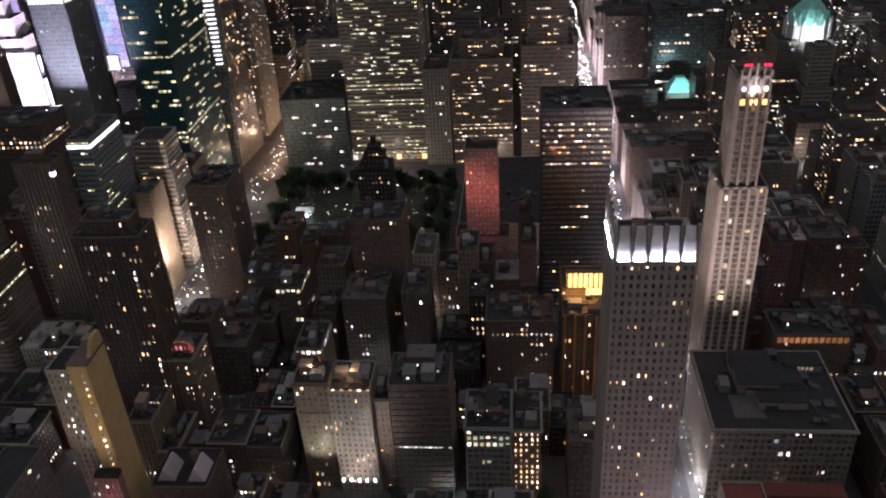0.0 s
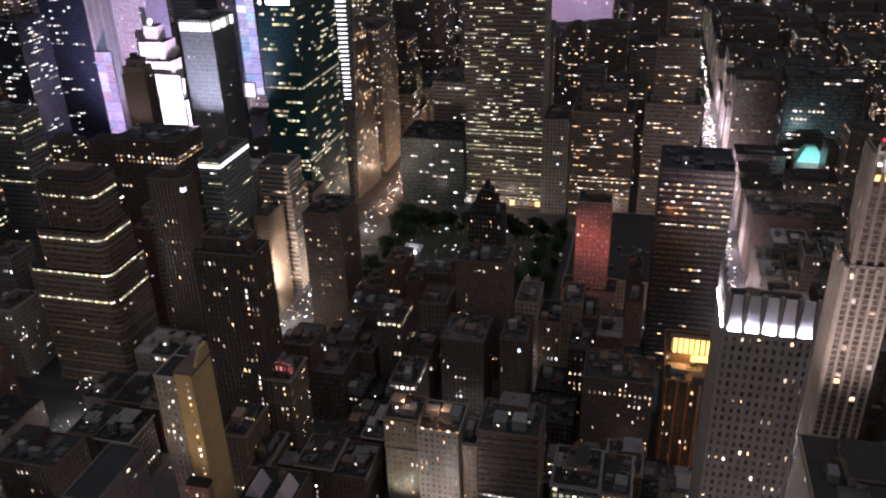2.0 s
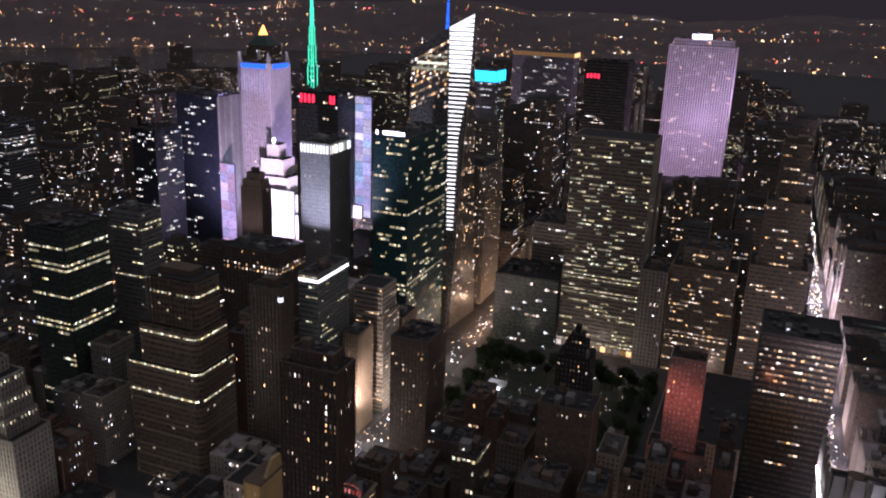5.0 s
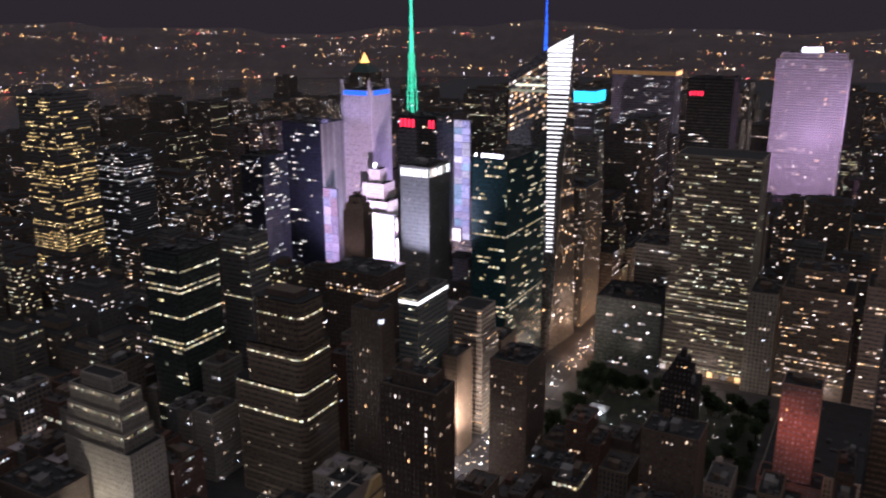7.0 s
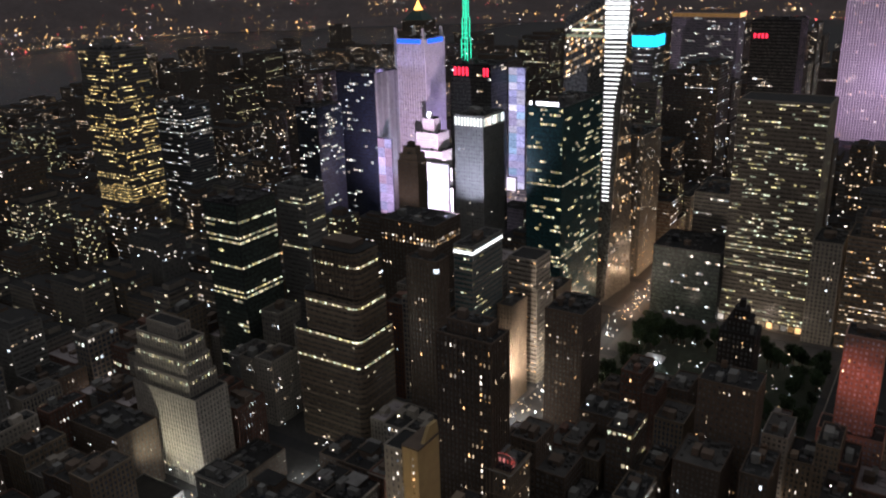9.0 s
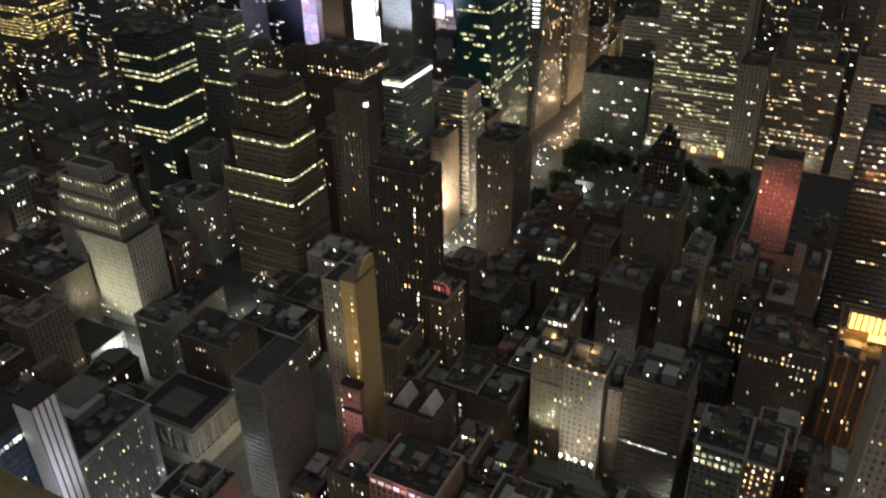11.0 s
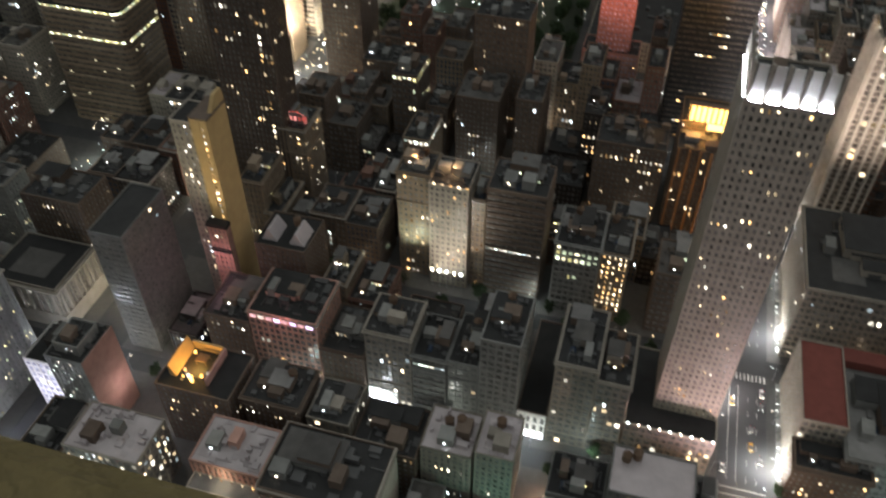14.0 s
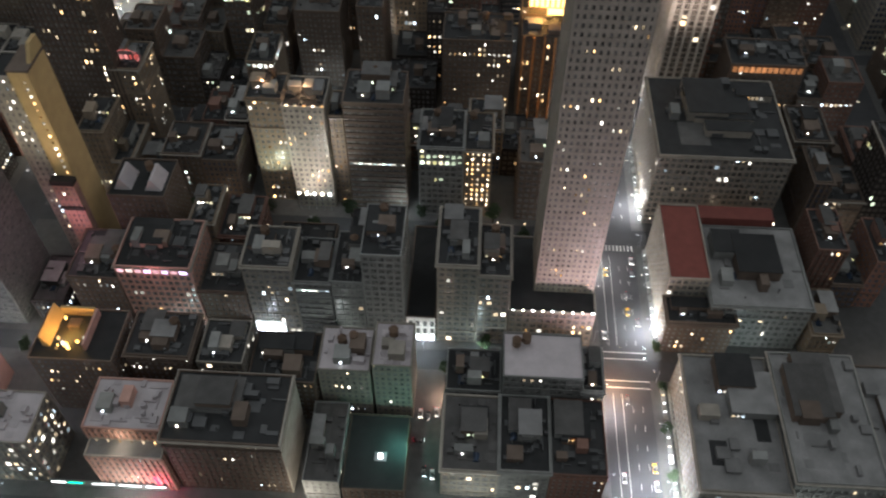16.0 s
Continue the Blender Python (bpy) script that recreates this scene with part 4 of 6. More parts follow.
# the stone tower with a glowing crown
podium = b("tower_podium", "stone podium with rows of small lamps", 18, 56, 218, 262, 25, "loft", "limestone", lit=0.12, tone="warm", sides="SW", clutter=False)
crown = b("crown_tower", "pale stone hotel tower with a glowing white crown", 29, 55.5, 230, 258, 181, "small", "limestone", lit=0.13, tone="warm", sides="SW", z0=24.2, clutter=True, reserve=False)
for k in range(5):
    x = 30.2 + k * 5.1
    part("crown_panel", Mesh().prism([(x, 230.6, 181), (x + 4.0, 230.6, 181), (x + 4.0, 231, 181), (x, 231, 181)], [(x + 0.5, 230.9, 193), (x + 3.5, 230.9, 193), (x + 3.5, 231.2, 193), (x + 0.5, 231.2, 193)]), WALL["white_stone"], crown, "white stone crown panel lit from below")
    part("crown_lamp", Mesh().box(x + 0.3, x + 3.7, 229.75, 230.0, 181.05, 181.3), CROWN_GLOW, crown, "white floodlight trough")
for k in range(5):
    y = 231.6 + k * 5.2
    part("crown_panel", Mesh().box(29.6, 29.9, y, y + 4.2, 181, 193), WALL["white_stone"], crown, "white stone crown panel lit from below")
    part("crown_lamp", Mesh().box(28.6, 28.85, y + 0.3, y + 3.9, 181.05, 181.3), CROWN_GLOW, crown, "white floodlight trough")
for k in range(6):
    part("crown_fin", Mesh().box(29 + k * 5.1, 30 + k * 5.1, 229.6, 231, 180, 194), WALL["limestone"], crown)
    part("crown_fin", Mesh().box(28.9, 30, 230.6 + k * 5.3, 231.6 + k * 5.3, 180, 194), WALL["limestone"], crown)

# library and park
b("library", "wide stone library with a low roof", -48, 50, 545, 668, 24, "piers", "limestone", lit=0.03, single=False, clutter=True)
RESERVED.extend([(-224, 57, 530, 680), (-320, -248, 700, 770), (-361, -328, 1000, 1040), (-400, -300, 1300, 1340), (-216, -165, 1000, 1050), (-905, -838, 1275, 1330), (262, 316, 860, 900), (-23, -8.5, 137, 197)])


# ---------------------------------------------------------------- the rest of the blocks
def clear_of(x0, x1, y0, y1):
    return all(x1 <= a or x0 >= c or y1 <= d or y0 >= e for a, c, d, e in RESERVED)


def in_view(x, y):
    a = math.degrees(math.atan2(x, y))
    return -70 < a < 36


def usual_height(x, y, r):
    h = plain_height(x, y, r)
    if -372 < x < -299 and 205 < y < 262:
        h = min(h, 14)
    if -310 < x < -235 and 290 < y < 404:
        h = min(h, 34)
    if -200 < x < 0 and 800 < y < 1285:         # the floodlit slab stands free behind these
        h = min(h, 320 - 262 * y / 1285)
    return h


def plain_height(x, y, r):
    tall = r.random()
    if y > 2050:
        return r.uniform(20, 60) if tall < 0.85 else r.uniform(70, 120)
    if x < -800:
        return r.uniform(14, 38) if tall < 0.85 else r.uniform(60, 130)
    if y < 440:
        if x > -230:
            return r.uniform(14, 42) if tall < 0.9 else r.uniform(48, 58)
        return r.uniform(32, 75) if x > -520 else r.uniform(30, 70)
    if y < 690:
        return r.uniform(30, 62) if x > -230 else r.uniform(40, 95)
    if x > 80:
        return (r.uniform(28, 50) if y < 880 else r.uniform(50, 85)) if tall < 0.8 else r.uniform(60, 95)
    if x > -230:
        return r.uniform(50, 110) if tall < 0.8 else r.uniform(120, 175)
    return r.uniform(45, 120) if tall < 0.75 else r.uniform(130, 200)


NAMES = {"punched": "apartment_building", "loft": "loft_building", "piers": "office_building", "bands": "office_building", "curtain": "office_tower", "slab": "office_slab", "far": "office_building"}
LOOKS = {"tan_brick": "tan brick", "red_brick": "red brick", "black_brick": "soot-black brick", "brown_brick": "brown brick", "limestone": "pale limestone", "grey_concrete": "grey concrete", "pale_brick": "pale brick", "dark_metal": "dark metal-framed"}


PLOTS = []


def plan_plot(x0, x1, y0, y1, r):
    if x1 - x0 < 6 or y1 - y0 < 6 or not in_view((x0 + x1) / 2, (y0 + y1) / 2) or not clear_of(x0, x1, y0, y1):
        return
    for y in (y0, (y0 + y1) / 2, y1):
        if 30 < y < 1000 and x0 - 13 < broadway_x(y) < x1 + 13:
            return
    PLOTS.append((math.hypot((x0 + x1) / 2, (y0 + y1) / 2), x0, x1, y0, y1))


def fill_plot(dist, x0, x1, y0, y1, r):
    h = usual_height((x0 + x1) / 2, (y0 + y1) / 2, r)
    wall = r.choice(("tan_brick", "red_brick", "brown_brick", "brown_brick", "limestone", "grey_concrete", "pale_brick"))
    # nearer plots: darker walls chosen to hold these blocks nearly black
    if dist < 470:
        wall = r.choice(("red_brick", "brown_brick", "brown_brick", "tan_brick", "black_brick"))
    style = r.choice(("curtain", "bands", "piers", "punched")) if h > 100 else r.choice(("punched", "punched", "loft", "piers"))
    if style == "curtain":
        wall = "dark_metal"
    lit = r.choice((0.02, 0.04, 0.07, 0.12)) if dist < 700 else r.choice((0.06, 0.12, 0.2, 0.3))
    rows = (r.randrange(2, max(3, int(h / 4))),) if r.random() < 0.2 else ()
    steps = ()
    if h > 60 and r.random() < 0.5 and x1 - x0 > 20 and y1 - y0 > 20:
        steps = ((3, 3, 3, 3, h),)
        h *= r.uniform(0.6, 0.85)
    roof = r.choice((TAR, TAR, GRAVEL, GRAVEL, PALE_ROOF)) if dist > 470 else r.choice((TAR, TAR, TAR, GRAVEL))
    if dist < 470:
        lit *= 0.6
    building(NAMES[style], "%s building, %s, %s flat roof" % (LOOKS[wall], "few windows lit" if lit < 0.1 else "many windows lit", "black" if roof == TAR else "grey" if roof == GRAVEL else "pale"),
             x0, x1, y0, y1, h, style, wall, r.choice(("dark", "dark", "brown", "blue")), lit, r.choice(("mixed", "mixed", "warm", "cool", "office")), rows=rows, steps=steps,
             roof=roof, single=dist < 460, group="city buildings", clutter=dist < 800, reserve=False, seed=r.randrange(10 ** 6))


def far_meshes():
    return Mesh(), Mesh(), {k: Mesh() for k in LIT}


def far_plot(dist, x0, x1, y0, y1, r, meshes):
    """A building of the far city: storeys of ribbon glass, and single lit panes."""
    walls, ribbons, lights = meshes
    h = usual_height((x0 + x1) / 2, (y0 + y1) / 2, r)
    blocks = [(x0, x1, y0, y1, 0.0, h)]
    if h > 70 and r.random() < 0.6:
        cut, k = h * r.uniform(0.4, 0.8), min(x1 - x0, y1 - y0) * 0.12
        blocks = [(x0, x1, y0, y1, 0.0, cut), (x0 + k, x1 - k, y0 + k, y1 - k, cut, h)]
    lit, tone = r.choice((0.03, 0.06, 0.12, 0.2, 0.3)), r.choice(("mixed", "mixed", "warm", "warm", "office"))
    if x1 < -460:
        lit *= 1.1
    for a, c, d, e, za, zb in blocks:
        walls.box(a, c, d, e, za, zb)
        w = min(c - a, e - d) * 0.3
        walls.box(a + w, c - w, d + w, e - w, zb, zb + r.uniform(2, 6))
        for side in "SE" if c < 0 else "SW":
            length, at = side_frame(side, a, c, d, e)
            nf, nb = max(1, int((zb - za) / 3.9)), max(1, int(length / 3.4))
            for k in range(nf):
                z = za + (k + 0.3) * (zb - za) / nf
                ribbons.face(at(0.8, 0.05, z), at(length - 0.8, 0.05, z), at(length - 0.8, 0.05, z + 2.1), at(0.8, 0.05, z + 2.1))
                share = 0.8 if r.random() < 0.05 else lit
                for j in range(nb):
                    if r.random() < share:
                        u, v = 0.8 + (length - 1.6) * j / nb, r.choice((1.3, 1.9, 2.6))
                        lights[tone].face(at(u, 0.12, z + 0.5), at(u + v, 0.12, z + 0.5), at(u + v, 0.12, z + 1.8), at(u, 0.12, z + 1.8))
    return tone, h


def far_link(ob, meshes, wall, kind):
    body = part("wall", meshes[0], WALL[wall], ob, "", kind)
    body.data.materials.append(TAR)             # flat roofs of the same mesh
    for p in body.data.polygons:
        if p.normal.z > 0.7:
            p.material_index = 1
    part("ribbon_glass", meshes[1], GLASS["dark"], ob, "", "stuff")
    for tone, mesh in meshes[2].items():
        if mesh.f:
            part("lit_glass", mesh, LIT[tone][1], ob, "small lit windows", "stuff")


city = random.Random(34)
for n in range(34, 62):
    for a, c in zip(AVENUES, AVENUES[1:]):
        y0, y1 = street_y(n) + (15 if n == 42 else 9), street_y(n + 1) - (15 if n == 41 else 9)
        if not in_view((a + c) / 2, y1) and not in_view(a, y1) and not in_view(c, y1):
            continue
        if n >= 59 and -788 <= a < 72:
            continue
        far = math.hypot((a + c) / 2, y0)
        mid = (y0 + y1) / 2
        bands = [(y0, mid - 1), (mid + 1, y1)] if far < 1000 else [(y0, y1)]
        for ya, yb in bands:
            x = a + 15
            while x < c - 20:
                w = city.uniform(9, 20) if far < 620 else city.uniform(24, 46) if far < 1100 else city.uniform(45, 90)
                w = min(w, c - 15 - x)
                if c - 15 - x - w < 9:
                    w = c - 15 - x
                plan_plot(x, x + w - 0.5, ya + city.uniform(0, 2.5), yb - (city.uniform(0, 5) if far < 700 else 0), city)
                x += w

PLOTS.sort()
joined = far_meshes()
for k, plot in enumerate(PLOTS):
    if k < 290:
        fill_plot(*plot, city)
    elif k < 545:
        _, x0, x1, y0, y1 = plot
        wall = city.choice(("tan_brick", "brown_brick", "limestone", "grey_concrete", "brown_brick"))
        own = far_meshes()
        ob = thing("city_building", (x0 + x1) / 2, (y0 + y1) / 2, 0, "%s city building with rows of small lit windows" % LOOKS[wall], "building", "city buildings")
        far_plot(*plot, city, own)
        far_link(ob, own, wall, "")
    else:
        far_plot(*plot, city, joined)
far_city = thing("far_buildings", 0, 1500, 0, "dense far city blocks with thousands of lit windows", "buildings", "", "stuff")
far_link(far_city, joined, "brown_brick", "stuff")

# ---------------------------------------------------------------- floodlights, added fill lamps and lit signs
def flood(name, x, y, z, target, radiance, color, spread=70, size=1.0):
    """A spot lamp that gives a middling wall at the target that radiance."""
    d2 = sum((p - q) ** 2 for p, q in zip((x, y, z), target))
    return lamp(name, "SPOT", x, y, z, radiance * math.pi / 0.4 * d2 * 4 * math.pi, color, size, target, spread, 0.8)


flood("gold_flood", -176, 200, 70, (-180, 252, 100), 0.058, (1.0, 0.86, 0.58), 70)
flood("stone_flood", -243, 474, 30, (-262, 528, 50), 0.36, (1.0, 0.82, 0.6), 110)
# added lamps: tint the pale front violet, brighten the pink flanks
flood("violet_flood", -228, 146, 10, (-228, 172, 20), 0.16, (0.82, 0.76, 1.0), 120)
lamp("flank_glow", "POINT", -196, 180, 20, 1200, (1.0, 0.78, 0.72), 1.0)
flood("lavender_flood", -236, 134, 60, (-258, 136, 70), 0.13, (0.85, 0.8, 1.0), 130)
flood("tower_flood", -83, 288, 13, (-83, 299, 30), 0.12, (1.0, 0.8, 0.62), 130)
flood("tower_flood", -83, 262, 14, (-83, 299, 50), 0.11, (1.0, 0.88, 0.7), 80)
flood("tower_flood", -103, 291, 20, (-103, 303, 40), 0.12, (0.9, 1.0, 0.7), 120)
# added lamps: put a blue-green glow on the glass tower's foot
flood("sign_flood", -284, 570, 14, (-284, 600, 40), 0.07, (0.25, 0.6, 1.0), 120)
flood("sign_flood", -238, 640, 14, (-267, 640, 60), 0.05, (0.3, 0.8, 0.8), 130)
for k in range(5):
    t = thing("terrace_lamp", -91 + k * 4, 297, 0, "bright white lamp at a tower's foot", "lamp", "terrace lamps")
    part("globe", Mesh().drum(-91 + k * 4, 296.5, 11.2, 12.6, 0.5, 0.5, 10), LAMP_WHITE, t)
    part("post", Mesh().drum(-91 + k * 4, 296.5, 0.15, 11.2, 0.12, 0.1, 6), METAL, t)
flood("red_flood", -46, 472, 84, (-27, 500, 80), 0.1, (1.0, 0.27, 0.18), 80)
flood("red_flood", -8, 472, 84, (-27, 500, 66), 0.08, (1.0, 0.27, 0.18), 80)
flood("base_flood", -398, 263, 19, (-393, 296, 38), 0.31, (1.0, 0.96, 0.66), 110)
lamp("corner_glow", "POINT", -380, 281, 7, 3500, (0.95, 1.0, 0.88), 2.0)
lamp("corner_glow", "POINT", -366, 266, 8, 12000, (1.0, 0.97, 0.85), 2.0)
flood("striped_flood", 86, 290, 54, (106, 378, 150), 0.2, (1.0, 0.8, 0.66), 90)
# added lamp: makes the orange patch on the bank tower's glass
flood("orange_flood", 20, 460, 112, (24, 470, 118), 0.16, (1.0, 0.3, 0.1), 100)
# added pinkish lamp: stands for street glow on the crown tower
flood("crown_tower_flood", 70, 190, 12, (46, 230, 70), 0.12, (1.0, 0.66, 0.68), 110)
flood("slab_flood", -108, 1130, 130, (-108, 1285, 185), 0.135, (0.95, 0.62, 1.0), 150, 3)
flood("slab_flood", -10, 1260, 186, (-62, 1300, 180), 0.2, (0.9, 0.62, 1.0), 130, 3)
flood("theatre_flood", -500, 705, 60, (-535, 806, 110), 0.8, (1.0, 0.72, 0.95), 100)
flood("square_flood", -465, 800, 40, (-505, 830, 70), 1.0, (1.0, 0.85, 1.0), 120)
# added lamps in mid-air: the square's glow on slab and hotel flank
flood("plaza_flood", -590, 790, 198, (-592, 860, 160), 0.075, (0.62, 0.52, 1.0), 120)
flood("plaza_flood", -500, 870, 60, (-568, 885, 140), 0.32, (0.7, 0.52, 1.0), 100)
flood("hotel_flood", -535, 780, 60, (-587, 803, 120), 0.22, (0.5, 0.66, 1.0), 120)
# added lamp in mid-air; keeps the brown tower from going black
flood("brick_flood", -419, 566, 100, (-419, 600, 140), 0.06, (1.0, 0.78, 0.75), 90)
# added lamp ahead of the gridded tower, brightens its pale front
flood("arcade_flood", -345, 545, 120, (-345, 600, 165), 0.5, (0.8, 0.82, 1.0), 100)

# amber-lit roof court of the hotel
court = thing("roof_court", -160, 184, 0, "amber-lit roof court with a gable and table lamps", "terrace")
cz = 40.0
part("gable", Mesh().prism([(-172, 178, cz - 0.9), (-169, 178, cz - 0.9), (-169, 195, cz - 0.9), (-172, 195, cz - 0.9)], [(-172, 178, cz + 4), (-171.6, 178, cz + 6), (-171.6, 195, cz + 6), (-172, 195, cz + 4)]), WALL["gold_brick"], court)
court_rng = random.Random(21)
for k in range(11):
    lx, ly, lr = court_rng.uniform(-169, -156), court_rng.uniform(177, 184 if k < 8 else 193), court_rng.uniform(0.25, 0.85)
    part("table_lamp", Mesh().drum(lx, ly, cz - 0.9, cz - 0.2 + lr, lr * 0.8, lr, 8), GLOW_YELLOW if k % 3 else LIT["warm"][0], court, "glowing amber lamp")
part("court_wall", Mesh().box(-154.6, -153.6, 177, 195, cz - 0.88, cz + 3.4), WALL["pink_brick"], court)
part("court_wall", Mesh().box(-168.9, -154.7, 194, 195, cz - 0.88, cz + 4.2), WALL["gold_brick"], court)
part("pergola", Mesh().box(-164, -159, 186, 190.5, cz + 1.8, cz + 2.1), WOOD, court)
for px, py in ((-163.8, 186.2), (-159.3, 186.2), (-163.8, 190.2), (-159.3, 190.2)):
    part("pergola_post", Mesh().box(px, px + 0.2, py, py + 0.2, cz - 0.88, cz + 1.8), WOOD, court)
lamp("court_lamp", "POINT", -162, 183, cz + 2.6, 2600, (1.0, 0.5, 0.1), 1.0)

# yellow loggia above the copper-columned building
log = thing("loggia", 34, 401, 0, "bright yellow floodlit roof loggia with arches", "loggia")
# the floodlit wall emits by itself: its light is in the material
part("panel", Mesh().box(25, 46, 401, 402, 60, 70), GLOW_YELLOW, log, "glowing yellow wall panel")
part("panel", Mesh().box(36, 46, 399.2, 400.4, 55, 60), GLOW_YELLOW, log, "glowing yellow wall panel")
for k in range(8):
    part("arch_post", Mesh().box(25 + k * 2.9, 25.9 + k * 2.9, 400, 401, 59, 70.5), WALL["brown_brick"], log)
part("canopy", Mesh().box(24, 47, 399, 402.5, 70.5, 71.4), WALL["brown_brick"], log)
lamp("loggia_lamp", "POINT", 33, 394, 64, 9000, (1.0, 0.45, 0.1), 2.0)
columns = thing("copper_columns", 34, 377, 0, "tall copper-coloured columns lit amber from below", "columns")
for x in (23, 28.7, 34.4, 40.1, 45):
    part("column", Mesh().box(x - 0.5, x + 0.5, 376.5, 377.5, 0.15, 56.5), COPPER, columns)
lamp("column_lamp", "POINT", 37, 366, 8, 220, (1.0, 0.5, 0.15), 1.0)
lamp("column_lamp", "POINT", 30, 366, 34, 190, (1.0, 0.5, 0.15), 1.0)

# column of small lamps down the yellow bay, and the pink-lit lower windows
for k in range(15):
    part("bay_lamp", Mesh().box(-178.6, -178.0, 250.0, 250.38, 66 + k * 3.5, 67.1 + k * 3.5), LIT["warm"][0], gold, "small warm lamp")
lamp("bay_glow", "POINT", -181, 236, 44, 1500, (1.0, 0.45, 0.5), 1.0)
# white shopfront and cornice lamps of the loft block
shop = thing("shopfront", -87, 216, 0, "white-lit glass shopfront at the street", "shopfront")
for k in range(4):
    part("display_window", Mesh().box(-97 + k * 3.2, -94.6 + k * 3.2, 215.6, 216.2, 0.6, (8.5, 6, 6, 5)[k]), GLOW_WHITE, shop, "bright white display window")
part("frame", Mesh().box(-98, -84, 216.2, 216.8, 0.15, 10), WALL["white_stone"], shop)
lamp("shop_lamp", "POINT", -92, 209, 7, 2000, (0.95, 1.0, 1.0), 1.0)
for k in range(9):
    lx = 19.5 + k * 4.4
    stem = thing("cornice_lamp", lx, 217.4, 25, "small white lamp on the podium's edge", "lamp", "podium lamps")
    part("bulb", Mesh().drum(lx, 217.9, 25.0, 25.7, 0.35, 0.2, 8), LAMP_WHITE, stem)

arcade = thing("shopfront", -21.5, 216, 0, "white stone shopfront with arched bays lit from the street", "shopfront")
part("frame", Mesh().box(-28, -15, 216.3, 216.9, 0.15, 17.6), WALL["white_stone"], arcade)
for k in range(4):
    part("pilaster", Mesh().box(-28 + k * 3.2, -27.2 + k * 3.2, 215.8, 216.3, 0.15, 17), WALL["white_stone"], arcade)
    for zc in (1.0, 6.5, 12.0):
        if k < 4:
            part("window", Mesh().box(-26.8 + k * 3.2, -25.2 + k * 3.2, 216.1, 216.28, zc, zc + 3.6), GLOW_WHITE if zc < 2 else GLASS["dark"], arcade)
# green-lit roof, red-lit gable and pink cornice
sky_light = thing("roof_light", -33, 152, 0, "white skylight glowing greenish on a low roof", "skylight")
part("glass", Mesh().box(-34, -32, 150.4, 152.4, 11.3, 12.4), GLOW_ROW, sky_light)
part("frame", Mesh().box(-35.5, -30.5, 149.5, 153.5, 11.0, 11.25), METAL, sky_light)
lamp("green_lamp", "POINT", -25, 156, 17, 1500, (0.35, 1.0, 0.75), 0.5)
lamp("red_lamp", "POINT", -120, 133.5, 9, 1500, (1.0, 0.05, 0.15), 0.5)
lamp("terrace_glow", "POINT", -131, 141, 31.5, 420, (1.0, 0.8, 0.55), 0.4)
for k in range(6):
    part("terrace_lamp", Mesh().drum(-142 + k * 4.6, 143.6, 27.2, 28.6, 0.22, 0.3, 8), LIT["warm"][0], terrace_block, "small warm terrace lamp")
street_bar = thing("light_strip", -140, 136.5, 0, "green and white light strips over shopfronts", "light strip")
for k, (xa, xb) in enumerate(((-166, -160), (-159, -153), (-149, -140), (-138, -129), (-127, -119))):
    part("strip", Mesh().box(xa, xb, 136.2, 136.5, 3.4, 4.0), GLOW_GREEN if k == 1 else GLOW_ROW, street_bar)
part("fascia", Mesh().box(-167, -118, 136.5, 137.2, 0.15, 5), WALL["grey_concrete"], street_bar)
tube = thing("neon_tube", -121.5, 137, 0, "red neon tube on a brown wall", "neon sign")
part("tube", Mesh().prism([(-121.2, 136.8, 3), (-120.7, 136.8, 3), (-120.7, 137.2, 3), (-121.2, 137.2, 3)], [(-122.2, 136.8, 12), (-121.7, 136.8, 12), (-121.7, 137.2, 12), (-122.2, 137.2, 12)]), GLOW_RED, tube)
part("bracket", Mesh().box(-122.4, -120.5, 137.2, 137.5, 2.6, 12.4), METAL, tube)
for k in range(5):
    roof_lamp = thing("roof_lamp", -91 + k * 4.2, 298.9, 68, "warm lamp on a tower's parapet", "lamp", "tower roof lamps")
    part("bulb", Mesh().box(-91 + k * 4.2, -89.6 + k * 4.2, 298.7, 299.1, 68.02, 68.8), LIT["amber"][0], roof_lamp)
    part("bracket", Mesh().box(-90.5 + k * 4.2, -90.1 + k * 4.2, 299.1, 299.6, 68.0, 68.4), METAL, roof_lamp)
for x, y, w in ((-103, 311, 900), (-84, 308, 1300)):
    lamp("roof_glow", "POINT", x, y, 73.5, w, (1.0, 0.55, 0.25), 0.4)
PINK_LIT = glow("pink_window_light", [(1.0, 0.5, 0.5), (0.9, 0.62, 1.0), (1.0, 0.72, 0.6)], 0.35, 1.1, grain=0.5)
rail = thing("lit_cornice", -137, 216, 0, "pink-lit cornice along a brick roof edge", "cornice")
for k in range(8):
    part("light_bar", Mesh().box(-152.6 + k * 3.9, -149.6 + k * 3.9, 216.0, 216.5, 41.6, 43.8), PINK_LIT, rail)
    part("pilaster", Mesh().box(-153.6 + k * 3.9, -152.9 + k * 3.9, 215.9, 216.6, 41, 44.6), WALL["pink_brick"], rail)
lamp("cornice_lamp_glow", "POINT", -137, 212, 46, 700, (1.0, 0.4, 0.4), 1)
terrace = thing("roof_terrace", 44, 160, 0, "square of string lights on a brick roof terrace", "terrace")
for k in range(20):
    u = k / 20 * 4
    sx, sy = (u, 0) if u < 1 else (1, u - 1) if u < 2 else (3 - u, 1) if u < 3 else (0, 4 - u)
    part("bulb", Mesh().drum(40 + sx * 8, 156 + sy * 7, 24.6, 25.1, 0.22, 0.15, 6), LIT["warm"][0], terrace)
part("deck", Mesh().box(39, 49, 155, 164, 23.2, 23.5), WOOD, terrace)

